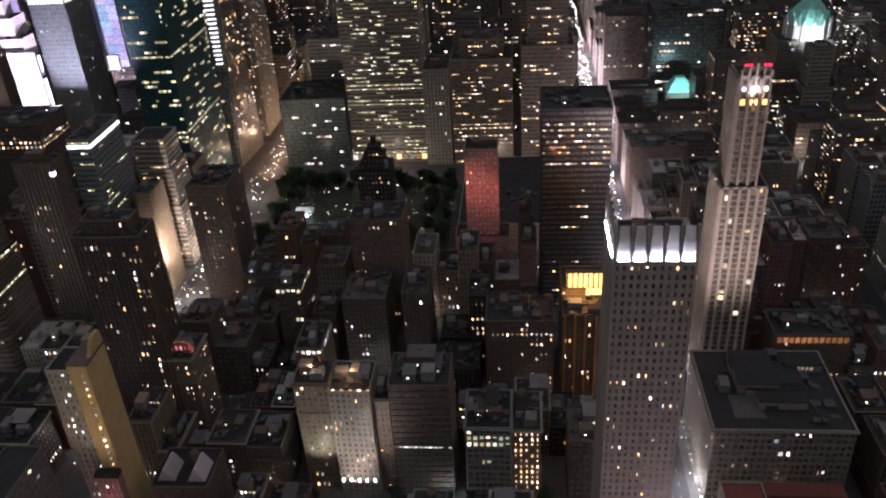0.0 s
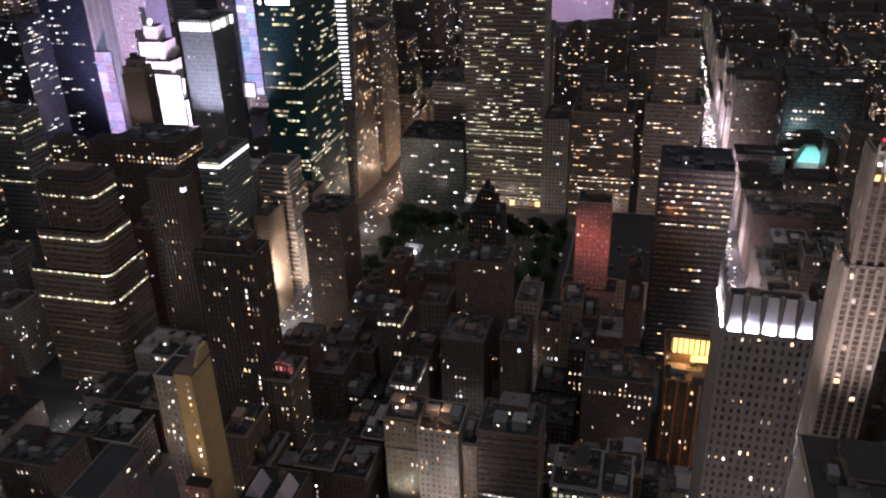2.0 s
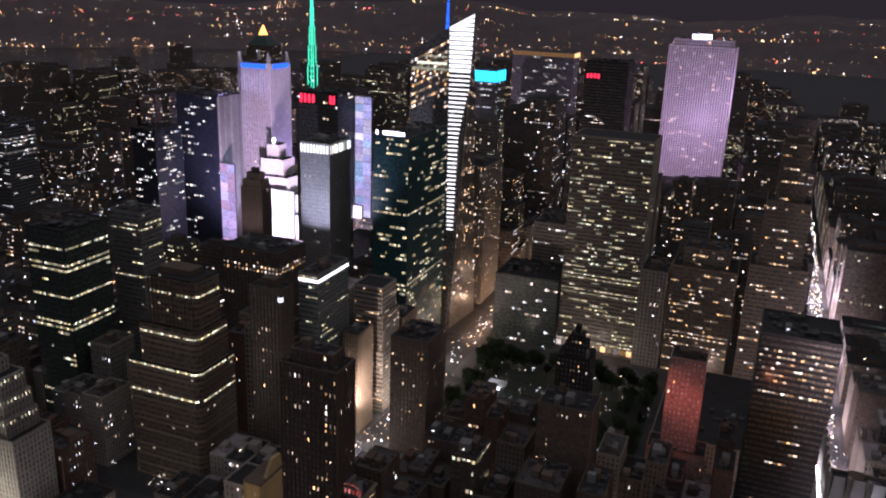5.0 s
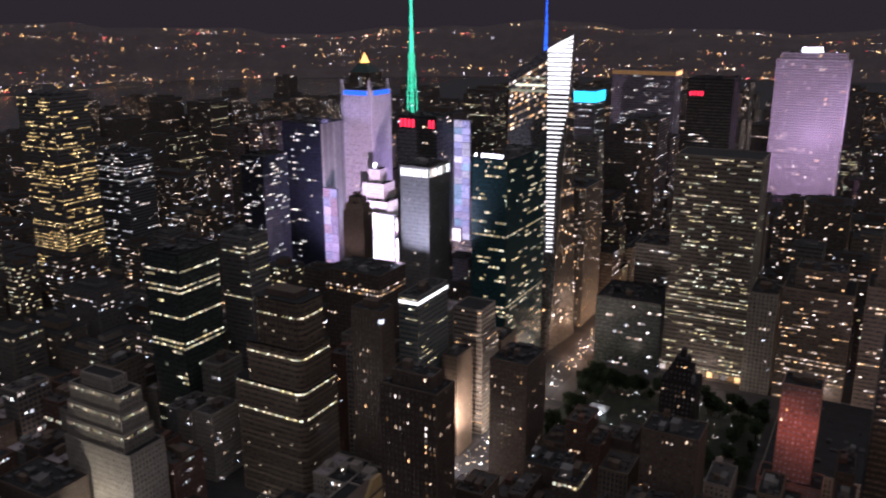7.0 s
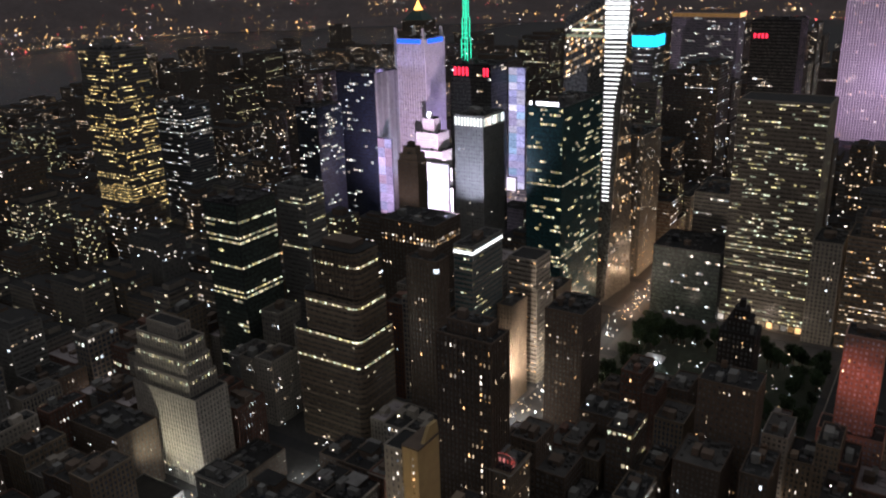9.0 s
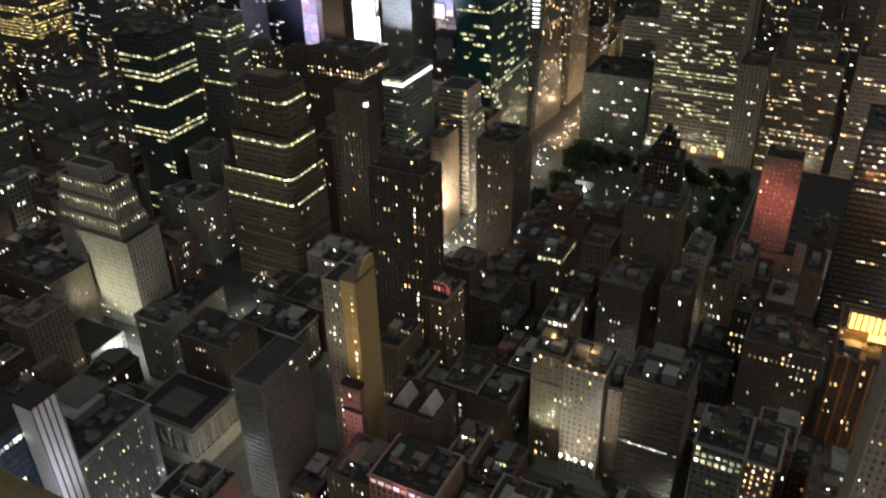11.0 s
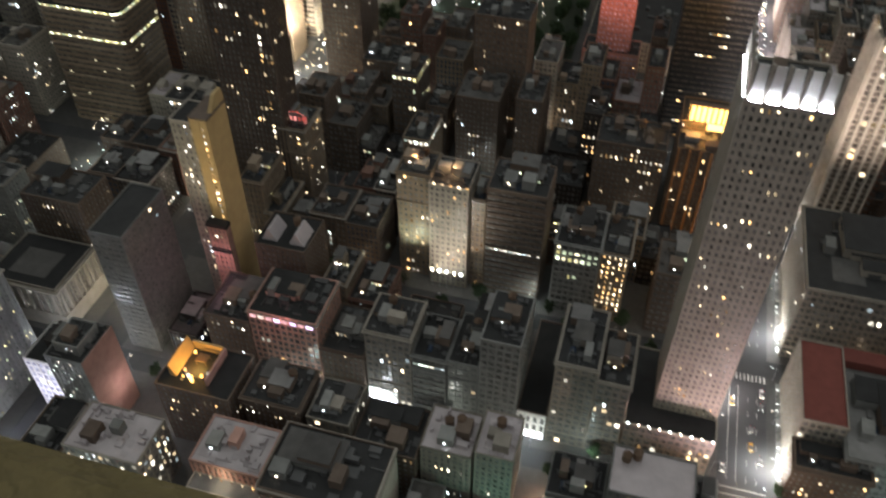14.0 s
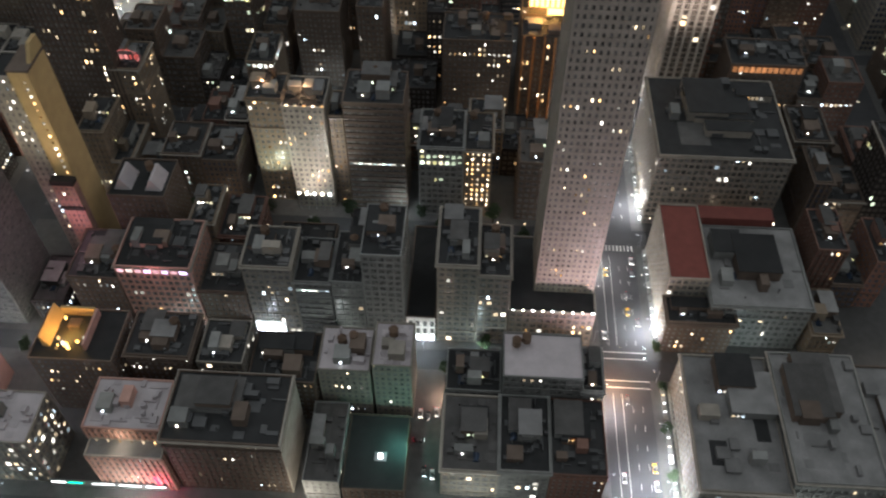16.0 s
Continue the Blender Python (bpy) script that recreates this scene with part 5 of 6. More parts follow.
# red roof sign by Sixth Avenue
SIGN_RED = glow("dim_red_neon", [(1.0, 0.16, 0.12), (1.0, 0.3, 0.25)], 0.18, 0.6)
sign = thing("roof_sign", -181, 340, 0, "red neon roof sign in a round frame", "sign")
for k in range(5):
    part("letter_bar", Mesh().box(-186.6 + k * 2.4, -185.6 + k * 2.4, 339, 339.4, 61.0, 63.4), SIGN_RED, sign)
for k in range(12):
    a, c = 2 * math.pi * k / 12, 2 * math.pi * (k + 0.8) / 12
    ring_at = lambda q, r: (-181 + r * 1.35 * math.cos(q), 338.9, 62.2 + r * math.sin(q))
    part("ring_tube", Mesh().prism([ring_at(a, 4.4), ring_at(c, 4.4), ring_at(c, 4.8), ring_at(a, 4.8)], [(p[0], 339.2, p[2]) for p in (ring_at(a, 4.4), ring_at(c, 4.4), ring_at(c, 4.8), ring_at(a, 4.8))]), SIGN_RED, sign)
part("frame", Mesh().box(-188, -174, 339.5, 340, 59, 65.5), METAL, sign)

# arcade top of the gridded tower
for k in range(9):
    part("lit_arch", Mesh().box(-367.2 + k * 3.1, -365.7 + k * 3.1, 599.2, 599.6, 185, 192), GLOW_ROW, gridded, "white-lit arcade bay")
for k in range(12):
    part("lit_arch", Mesh().box(-339.6, -339.2, 600.6 + k * 3.1, 602.1 + k * 3.1, 185, 192), LIT["cool"][0], gridded, "white-lit arcade bay")

# white top storey of the glass tower, and its cap
part("ribbon", Mesh().box(-285, -269.8, 459.5, 459.8, 126.8, 129), GLOW_ROW, white_top, "bright white ribbon storey")
part("ribbon", Mesh().box(-269.9, -269.6, 460, 503, 126.8, 129), GLOW_ROW, white_top, "bright white ribbon storey")

# glass tower's white signs, red signs of the next one
for x0, x1, y, z0, z1, mat, label in ((-290, -270, 599.6, 207, 210, GLOW_WHITE, "white lit sign on a glass tower"),
                                      (-296, -293, 599.6, 207, 210, GLOW_WHITE, "small white lit sign on a glass tower"),
                                      (-431, -413, 704.2, 211, 219, GLOW_RED, "red lit sign on a glass tower"),
                                      (-398, -391, 704.2, 211, 219, GLOW_RED, "red lit sign on a glass tower"),
                                      (-213, -196, 998.5, 226, 231, GLOW_RED, "red lit sign on a dark tower"),
                                      (-124, -96, 1284.2, 265, 272, GLOW_WHITE, "white lit sign on a slab tower")):
    s = thing("lit_sign", (x0 + x1) / 2, y, z0, label, "sign")
    n = max(1, round((x1 - x0) / (2.2 if mat is GLOW_WHITE else 4.5)))
    w = (x1 - x0) / n
    for k in range(n):
        part("letter_bar", Mesh().box(x0 + k * w, x0 + (k + 0.55) * w, y - 0.5, y, z0, z1), mat, s)
    part("back_frame", Mesh().box(x0 - 0.5, x1 + 0.5, y, y + 0.3, z0 - 0.5, z1 + 0.5), WALL["dark_metal"], s)

# giant screens of the square
SCREEN = glow("screen_white", [(1.0, 0.86, 0.98), (1.0, 0.74, 0.93), (0.92, 0.86, 1.0)], 1.0, 2.4, sample=True, grain=0.3)
SCREEN_BLUE = glow("screen_blue", [(0.62, 0.6, 1.0), (0.75, 0.66, 1.0), (0.5, 0.7, 1.0), (0.85, 0.8, 1.0)], 0.4, 1.0, sample=True, grain=0.6)
SCREEN_PINK = glow("screen_pink", [(0.8, 0.6, 1.0), (0.68, 0.6, 1.0), (0.95, 0.62, 0.9)], 0.4, 0.9, sample=True, grain=0.6)
for x0, x1, y, z0, z1, nx, nz, mat, label in ((-535, -499, 798, 24, 92, 3, 6, SCREEN, "giant white glowing billboard screen"),
                                              (-389, -371, 740, 92, 216, 2, 17, SCREEN_BLUE, "tall bluish glowing sign strip"),
                                              (-586, -566, 779, 20, 120, 2, 9, SCREEN_PINK, "pink and violet billboard strip"),
                                              (-392, -380, 738, 90, 104, 1, 1, SCREEN, "small white billboard screen")):
    s = thing("billboard", (x0 + x1) / 2, y, z0, label, "billboard")
    w, h = (x1 - x0) / nx, (z1 - z0) / nz
    for i in range(nx):
        for j in range(nz):
            part("screen_panel", Mesh().box(x0 + i * w + 0.15, x0 + (i + 1) * w - 0.15, y - 0.6, y, z0 + j * h + 0.2, z0 + (j + 1) * h - 0.2), mat, s)
    part("frame", Mesh().box(x0 - 0.8, x1 + 0.8, y, y + 1.5, z0 - 0.8, z1 + 0.8), WALL["dark_metal"], s)

# globe and finials of the white stepped tower
part("globe", Mesh().prism([(-541 + 0.8 * math.cos(k * 0.7854), 824 + 0.8 * math.sin(k * 0.7854), 140) for k in range(8)], [(-541 + 2.8 * math.cos(k * 0.7854), 824 + 2.8 * math.sin(k * 0.7854), 144) for k in range(8)]), GLOW_WHITE, theatre, "white glowing globe")
part("globe", Mesh().prism([(-541 + 2.8 * math.cos(k * 0.7854), 824 + 2.8 * math.sin(k * 0.7854), 144) for k in range(8)], [(-541 + 1.2 * math.cos(k * 0.7854), 824 + 1.2 * math.sin(k * 0.7854), 147) for k in range(8)]), GLOW_WHITE, theatre, "white glowing globe")

# blue-lit corner fins of the slab
for k, (fx, fy) in enumerate(((-613, 860), (-572, 860), (-613, 901), (-572, 901))):
    part("corner_fin", Mesh().prism([(fx, fy, 225), (fx + 4, fy, 225), (fx + 4, fy + 4, 225), (fx, fy + 4, 225)], [(fx, fy, 240), (fx + 1, fy, 240), (fx + 1, fy + 4, 240), (fx, fy + 4, 240)]), WALL["white_stone"], plaza)
part("light_trough", Mesh().box(-608, -573, 858.6, 859.0, 222, 227), GLOW_BLUE, plaza, "blue light trough")
part("light_trough", Mesh().box(-566.9, -566.5, 865, 900, 222, 227), GLOW_BLUE, plaza, "blue light trough")

# green mast: its green lighting is put into the members as glow
mast = thing("antenna_mast", -438, 740, 222, "tapering lattice antenna mast lit green", "antenna")
z = 221.0
for k, (h, r) in enumerate(((22, 3.4), (20, 2.6), (18, 1.8), (18, 1.1), (20, 0.7), (20, 0.5))):
    for sx, sy in ((-1, -1), (1, -1), (1, 1), (-1, 1)):
        part("leg", Mesh().drum(-438 + sx * r, 740 + sy * r, z, z + h, 0.55, 0.5, 6), GLOW_GREEN, mast)
    for j in range(4):
        zz = z + h * j / 4
        ring_mesh = Mesh().box(-438 - r, -438 + r, 740 - r - 0.2, 740 - r + 0.2, zz, zz + 0.6)
        part("brace", ring_mesh, GLOW_GREEN, mast)
    z += h

# crystalline tower with a lit facet and a blue spire
RESERVED.append((-320, -248, 700, 770))
crystal = thing("crystal_tower", -285, 735, 0, "faceted glass tower with a lit corner facet and slanted top", "tower")
LOW = [(-318, 706, 0), (-271, 706, 0), (-267.6, 707.5, 0), (-262, 765, 0), (-318, 765, 0)]
HIGH = [(-314, 706, 267), (-277, 706, 289), (-255, 709, 302), (-273, 762, 288), (-314, 762, 262)]
part("glazing", Mesh().prism(LOW, HIGH), GLASS["dark"], crystal)
mixp = lambda p, q, t: tuple(i + (j - i) * t for i, j in zip(p, q))
for za, zb in ((250.4, 252.6), (255.6, 257.6), (262.2, 263.4)):
    part("lit_floor", Mesh().box(-313 + (za - 250), -278.5, 705.2, 705.6, za, zb), LIT["office"][0], crystal, "bright top floor")
for k in range(50):
    za = 102 + k * 4.0
    zb = za + (1.25 if za < 250 else 2.6)
    a0, a1 = mixp(LOW[1], HIGH[1], min(1, za / 289)), mixp(LOW[2], HIGH[2], min(1, za / 302))
    c0, c1 = mixp(LOW[1], HIGH[1], min(1, zb / 289)), mixp(LOW[2], HIGH[2], min(1, zb / 302))
    reach = 0.6 if za < 190 else min(1.0, 0.6 + (za - 190) / 110)         # the facet widens towards the top
    a1, c1 = mixp(a0, a1, reach), mixp(c0, c1, reach)
    o = lambda p: (p[0] + 0.25, p[1] - 0.5, p[2])
    strip = Mesh().prism([a0, a1, o(a1), o(a0)], [c0, c1, o(c1), o(c0)])
    part("light_band", strip, GLOW_ROW, crystal, "bright white light band")
crng = random.Random(8)
cw = Mesh()
for k in range(64):
    t = 0.06 + k * 0.0142
    lit_share = 0.92 if t > 0.8 and k % 2 else 0.07 if crng.random() < 0.75 else 0.4
    for j in range(18):
        if crng.random() < lit_share:
            pa, pb = mixp(LOW[0], HIGH[0], t), mixp(LOW[1], HIGH[1], t)
            qa, qb = mixp(LOW[0], HIGH[0], t + 0.008), mixp(LOW[1], HIGH[1], t + 0.008)
            u0, u1 = (j + 0.1) / 18, (j + 0.9) / 18
            f = lambda p: (p[0], 705.7, p[2])
            cw.face(f(mixp(pa, pb, u0)), f(mixp(pa, pb, u1)), f(mixp(qa, qb, u1)), f(mixp(qa, qb, u0)))
for k in range(64):
    t = 0.06 + k * 0.0142
    lit_share = 0.3 if crng.random() < 0.3 else 0.06
    for j in range(17):
        if crng.random() < lit_share:
            pa, pb = mixp(LOW[2], HIGH[2], t), mixp(LOW[3], HIGH[3], t)
            qa, qb = mixp(LOW[2], HIGH[2], t + 0.008), mixp(LOW[3], HIGH[3], t + 0.008)
            u0, u1 = (j + 0.1) / 17, (j + 0.9) / 17
            f = lambda p: (p[0] + 0.3, p[1], p[2])
            cw.face(f(mixp(pa, pb, u0)), f(mixp(pa, pb, u1)), f(mixp(qa, qb, u1)), f(mixp(qa, qb, u0)))
part("lit_glass", cw, LIT["warm"][1], crystal, "many small lit windows", "stuff")
# the spire's blue lighting is put into its segments as glow
spire = thing("spire", -292, 738, 270, "slender spire lit deep blue", "spire")
z, r = 262.0, 3.2
for k in range(11):
    part("segment", Mesh().drum(-292, 738, z, z + 9.0, r, r * 0.8, 8), GLOW_BLUE, spire)
    part("collar", Mesh().drum(-292, 738, z + 9.0, z + 9.7, r * 0.55, r * 0.55, 8), WALL["dark_metal"], spire)
    z, r = z + 9.7, r * 0.8

# glowing pyramid, cyan cap, yellow strip and green roofs
pyr_t = building("office_tower", "brick tower under a glowing pyramid roof", -905, -838, 1275, 1330, 195, "bands", "tan_brick", lit=0.15, single=False, reserve=False, steps=((10, 10, 8, 8, 215),), clutter=False)
pyr = thing("pyramid_roof", -871, 1302, 214, "copper pyramid roof with a glowing glass tip", "roof")
part("slope", Mesh().prism([(-893, 1283, 214), (-850, 1283, 214), (-850, 1322, 214), (-893, 1322, 214)], [(-879, 1295, 232), (-864, 1295, 232), (-864, 1309, 232), (-879, 1309, 232)]), WALL["green_metal"], pyr)
part("tip", Mesh().drum(-871.5, 1302, 232, 250, 10, 0.2, 4), GLOW_YELLOW, pyr, "glowing yellow glass tip")
for x0, x1, y, z0, z1, mat, label in ((-361, -328, 999, 212, 225, GLOW_CYAN, "tower top glowing bright cyan"), (-400, -300, 1299, 226, 232, LIT["warm"][0], "long warm-lit top storey")):
    cap = building("office_tower", "tower with a glowing top storey", x0, x1, y + 1, y + 40, z1 + 2, "bands", "grey_concrete", lit=0.2, tone="cool", single=False, reserve=False, clutter=False)
    part("light_panel", Mesh().box(x0, x1, y, y + 0.5, z0, z1), mat, cap, label)
    part("light_panel", Mesh().box(x1 + 0.5, x1 + 1.0, y + 1, y + 38, z0, z1), mat, cap, label)
building("office_tower", "dark tower with a red sign", -216, -165, 1000, 1050, 246, "bands", "dark_metal", lit=0.03, single=False, reserve=False)
GREEN_COPPER = surface("green_copper", (0.26, 0.62, 0.52))
pav = thing("pavilion_roof", 152, 787, 40, "green copper pavilion roof lit from below", "roof")
part("slope", Mesh().prism([(140, 776, 39.2), (165, 776, 39.2), (165, 799, 39.2), (140, 799, 39.2)], [(148, 784, 52), (157, 784, 52), (157, 791, 52), (148, 791, 52)]), GREEN_COPPER, pav)
flood("pavilion_flood", 152, 758, 46, (152, 780, 45), 0.45, (0.6, 1.0, 0.9), 120)
building("domed_tower", "stone tower below a lit green cupola", 262, 316, 860, 900, 62, "piers", "limestone", lit=0.08, single=False, reserve=False, clutter=False)
dome = thing("cupola", 295, 880, 61, "ornate green copper cupola lit white-green", "cupola")
part("drum", Mesh().drum(295, 880, 61, 76, 21, 21, 16), WALL["white_stone"], dome)
for k in range(14):
    a = 2 * math.pi * (k + 0.5) / 14
    px, py = 295 + 22 * math.cos(a), 880 + 22 * math.sin(a)
    part("pier", Mesh().drum(px, py, 61, 76, 1.5, 1.3, 8), WALL["white_stone"], dome)
    part("finial", Mesh().drum(px, py, 76, 82, 2.0, 0.2, 6), WALL["white_stone"], dome)
for za, zb, ra, rb in ((76, 84, 20.5, 18.5), (84, 91, 18.5, 14), (91, 97, 14, 8.5)):
    part("dome_tier", Mesh().drum(295, 880, za, zb, ra, rb, 16), GREEN_COPPER, dome)
for k in range(16):
    a = 2 * math.pi * k / 16
    part("dormer", Mesh().drum(295 + 18.6 * math.cos(a), 880 + 18.6 * math.sin(a), 82, 88, 1.6, 0.3, 5), GREEN_COPPER, dome)
part("lantern", Mesh().drum(295, 880, 97, 103, 4.5, 3.5, 10), GREEN_COPPER, dome)
flood("cupola_flood", 288, 838, 62, (295, 860, 74), 0.7, (0.86, 1.0, 0.94), 130)

# crown of the striped tower
cap = striped
for k in range(5):
    part("fin", Mesh().box(101.2 + k * 3.35, 102.1 + k * 3.35, 378.9, 380, 180, 196 - abs(k - 2) * 1.6), WALL["pale_brick"], cap)
for k in range(4):
    part("lamp", Mesh().box(102.6 + k * 3.35, 103.8 + k * 3.35, 378.8, 379.2, 183.2, 184.6), LAMP_WHITE, cap)
    part("amber_light", Mesh().box(102.4 + k * 3.35, 104.3 + k * 3.35, 378.7, 379.0, 176.3, 178.8), GLOW_YELLOW, cap)
part("crown_wall", Mesh().box(102, 114.6, 380.4, 381.2, 189, 194.6), WALL["brown_brick"], cap)
part("crown_cap", Mesh().prism([(101.5, 379.6, 194.6), (115, 379.6, 194.6), (115, 388, 194.6), (101.5, 388, 194.6)], [(104.5, 381, 199), (112, 381, 199), (112, 387, 199), (104.5, 387, 199)]), WALL["brown_brick"], cap)
for cx, w in ((103.2, 1.6), (105.2, 1.2), (111.6, 1.2), (113.6, 1.6)):
    part("red_rim", Mesh().box(cx - w / 2, cx + w / 2, 378.9, 379.5, 195.0, 195.7), GLOW_RED, cap)
flood("crown_flood", 108, 374, 180, (108, 379, 190), 0.5, (1.0, 0.86, 0.86), 110, 0.5)

# ---------------------------------------------------------------- street lighting
def street_lamp():
    s = thing("street_lamp", 0, 0, 0, "grey steel street lamp with a curved arm, lit", "street lamp", "street lamps")
    part("pole", Mesh().drum(0, 0, 0.0, 9, 0.12, 0.08, 8), METAL, s)
    part("arm", Mesh().prism([(-0.06, -0.06, 8.8), (0.06, -0.06, 8.8), (0.06, 0.06, 8.8), (-0.06, 0.06, 8.8)], [(2.3, -0.05, 9.5), (2.4, -0.05, 9.5), (2.4, 0.05, 9.6), (2.3, 0.05, 9.6)]), METAL, s)
    part("head", Mesh().box(2.1, 3.1, -0.25, 0.25, 9.45, 9.7), METAL, s)
    part("glass", Mesh().box(2.2, 3.0, -0.2, 0.2, 9.3, 9.44), LAMP_WHITE, s)
    return s


first_lamp = street_lamp()
first_lamp.matrix_basis = pose(58.6, 150, 0.15)
for n in range(35, 41):
    for k in (0, 1, 2):
        y = street_y(n) + 14 + 26 * k
        copy_thing(first_lamp, pose(85.2, y + 8, 0.15, 0, 0, 180))
        if (n, k) != (35, 1):
            copy_thing(first_lamp, pose(58.6, y, 0.15))
for n in (36, 37, 38):
    for x in range(-215, 50, 44):
        copy_thing(first_lamp, pose(x, street_y(n) - 6.2, 0.15, 0, 0, 90))
for n in range(35, 40):
    lamp("avenue_glow", "POINT", 82, street_y(n) + 22, 9, 8000, (1.0, 0.95, 0.88), 1.5)
    lamp("avenue_glow", "POINT", 63, street_y(n) + 58, 9, 5500, (1.0, 0.88, 0.8), 1.5)
for n in (35, 36, 37):
    shops = thing("shop_windows", 87, street_y(n) + 40, 0, "row of bright shop windows along the avenue", "shopfront", "avenue shops")
    for k in range(14):
        ya = street_y(n) + 12 + k * 4.1
        if (k * 7 + n) % 5 != 0:
            part("display_window", Mesh().box(86.9, 87.4, ya, ya + 3.2, 0.7, 4.2), GLOW_ROW if (k + n) % 3 else LIT["mixed"][0], shops)
        part("awning", Mesh().prism([(85.4, ya, 4.4), (87.4, ya, 4.4), (87.4, ya + 3.2, 4.4), (85.4, ya + 3.2, 4.4)], [(87.0, ya, 5.3), (87.4, ya, 5.3), (87.4, ya + 3.2, 5.3), (87.0, ya + 3.2, 5.3)]), WALL["grey_concrete"], shops)
lamp("shop_glow", "POINT", 84.0, 160, 6, 2000, (1.0, 0.97, 0.95), 1.0)
lamp("shop_glow", "POINT", 84.0, 225, 6, 2200, (1.0, 0.97, 0.95), 1.0)
for k in range(4):
    sh = thing("roof_shed", 112 + k * 12, 336, 49, "lit roof shed on a department store", "shed", "roof sheds")
    sx, sy, sw = (104, 118, 131, 112)[k], (338, 326, 340, 312)[k], (12, 16, 18, 22)[k]
    part("wall", Mesh().box(sx, sx + sw, sy, sy + 7, 48.1, 52.5), WALL["limestone"], sh)
    part("roof", Mesh().box(sx - 0.4, sx + sw + 0.4, sy - 0.4, sy + 7.4, 52.5, 52.9), TAR, sh)
    if k in (1, 2):
        for j in range(6):
            part("window", Mesh().box(sx + 1 + j * 2.2, sx + 2.5 + j * 2.2, sy - 0.08, sy - 0.02, 49.6, 51.6), LIT["warm"][0], sh)
lamp("corner_glow", "POINT", 66, 195, 8, 5000, (1.0, 0.5, 0.2), 1.5)
lamp("corner_glow", "POINT", 70, 148, 9, 4200, (1.0, 0.95, 0.95), 1.5)
for n in (35, 36, 37, 38, 39, 40):
    for x in (-200, -130, -60, 5, 125, 190):
        lamp("street_glow", "POINT", x, street_y(n), 8.5, (4000, 1500, 350, 400, 900, 1300)[n - 35], ((0.98, 1.0, 0.86), (0.86, 1.0, 0.92), (1.0, 0.86, 0.66))[(n + x // 5) % 3] if n < 37 else ((1.0, 0.82, 0.6), (0.92, 1.0, 0.95), (1.0, 0.7, 0.42))[(n + x // 5) % 3], 1.5)
for x, y, w in ((-197, 391, 3000), (-91, 389, 1500), (-38, 298, 900), (-155, 300, 2200), (-27, 388, 3000), (-20, 211, 1200), (-296, 303, 4000), (-264, 247, 4000), (-240, 466, 5000), (-465, 443, 5000)):
    copy_thing(first_lamp, pose(x, y, 0.15, 0, 0, 270))
    lamp("corner_glow", "POINT", x, y - 4, 8, w, (0.95, 1.0, 0.93), 1.5)
for x, y in ((-239, 140), (-239, 195), (-205, 165)):
    lamp("sixth_glow", "POINT", x, y, 9, 7000, (0.92, 0.93, 1.0), 2.0)
lamp("lot_glow", "POINT", -9.5, 186, 4, 1500, (1.0, 0.62, 0.4), 1.0)
for y in (240, 330, 420, 480, 530, 580, 640):
    lamp("sixth_glow", "POINT", -239, y, 12, 10000 if y > 400 else 4500, (1.0, 0.84, 0.6), 2.0)
for y in (180, 235, 290, 340):
    lamp("broadway_glow", "POINT", broadway_x(y), y, 9, 1800, (0.95, 1.0, 0.86), 2.0)
for k in range(10):
    lamp("fifth_glow", "POINT", 72, 530 + k * 62, 10, 26000 if k < 5 else 40000, (1.0, 0.8, 0.78), 3.0)
for k in range(6):
    lamp("sixth_glow", "POINT", -239, 700 + k * 40, 7, 11000, (1.0, 0.62, 0.32), 3.0)

# added fill lamps: lift far facades in place of lit haze
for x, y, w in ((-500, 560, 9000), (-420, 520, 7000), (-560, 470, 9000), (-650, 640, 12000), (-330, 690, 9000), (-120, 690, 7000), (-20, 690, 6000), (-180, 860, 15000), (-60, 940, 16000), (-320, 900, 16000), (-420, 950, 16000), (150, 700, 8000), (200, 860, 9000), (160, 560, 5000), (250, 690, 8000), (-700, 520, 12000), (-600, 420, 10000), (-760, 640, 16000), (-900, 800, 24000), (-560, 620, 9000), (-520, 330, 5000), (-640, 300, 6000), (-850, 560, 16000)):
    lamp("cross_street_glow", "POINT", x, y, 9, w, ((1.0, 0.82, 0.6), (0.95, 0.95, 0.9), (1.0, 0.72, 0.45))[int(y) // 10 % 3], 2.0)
# added violet lamps standing in for hazy sign light over the square
for x, y, w in ((-470, 760, 22000), (-520, 740, 16000), (-450, 840, 26000)):
    lamp("square_glow", "POINT", x, y, 14, w, (0.86, 0.74, 1.0), 3.0)
lamp("plaza_glow", "POINT", -350, 281, 9, 2000, (0.95, 1.0, 0.95), 2.0)
# added glowing panel in place of the brightly lit patch of street
corner_panel = thing("corner_billboard", -371.5, 264, 0, "white glowing billboard on a low corner building", "billboard")
part("screen", Mesh().box(-371.2, -370.8, 257, 271, 1.5, 8.5), GLOW_WHITE, corner_panel)
part("frame", Mesh().box(-371.7, -371.2, 256.5, 271.5, 1.0, 9.0), METAL, corner_panel)
# strings of lamps and headlights along the streets, too many to count
glints = Mesh()
srng = random.Random(12)
for n in range(35, 60):
    for k in range(70):
        x = srng.uniform(-1900, 600)
        if in_view(x, street_y(n)):
            spark(glints, x, street_y(n) + srng.choice((-6, 6)), srng.choice((0.8, 6, 9)), srng.uniform(0.25, 0.6))
for a in AVENUES:
    for k in range(90):
        y = srng.uniform(260, 2600)
        if in_view(a, y):
            spark(glints, a + srng.uniform(-9, 9), y, srng.choice((0.8, 0.8, 8)), srng.uniform(0.3, 0.7))
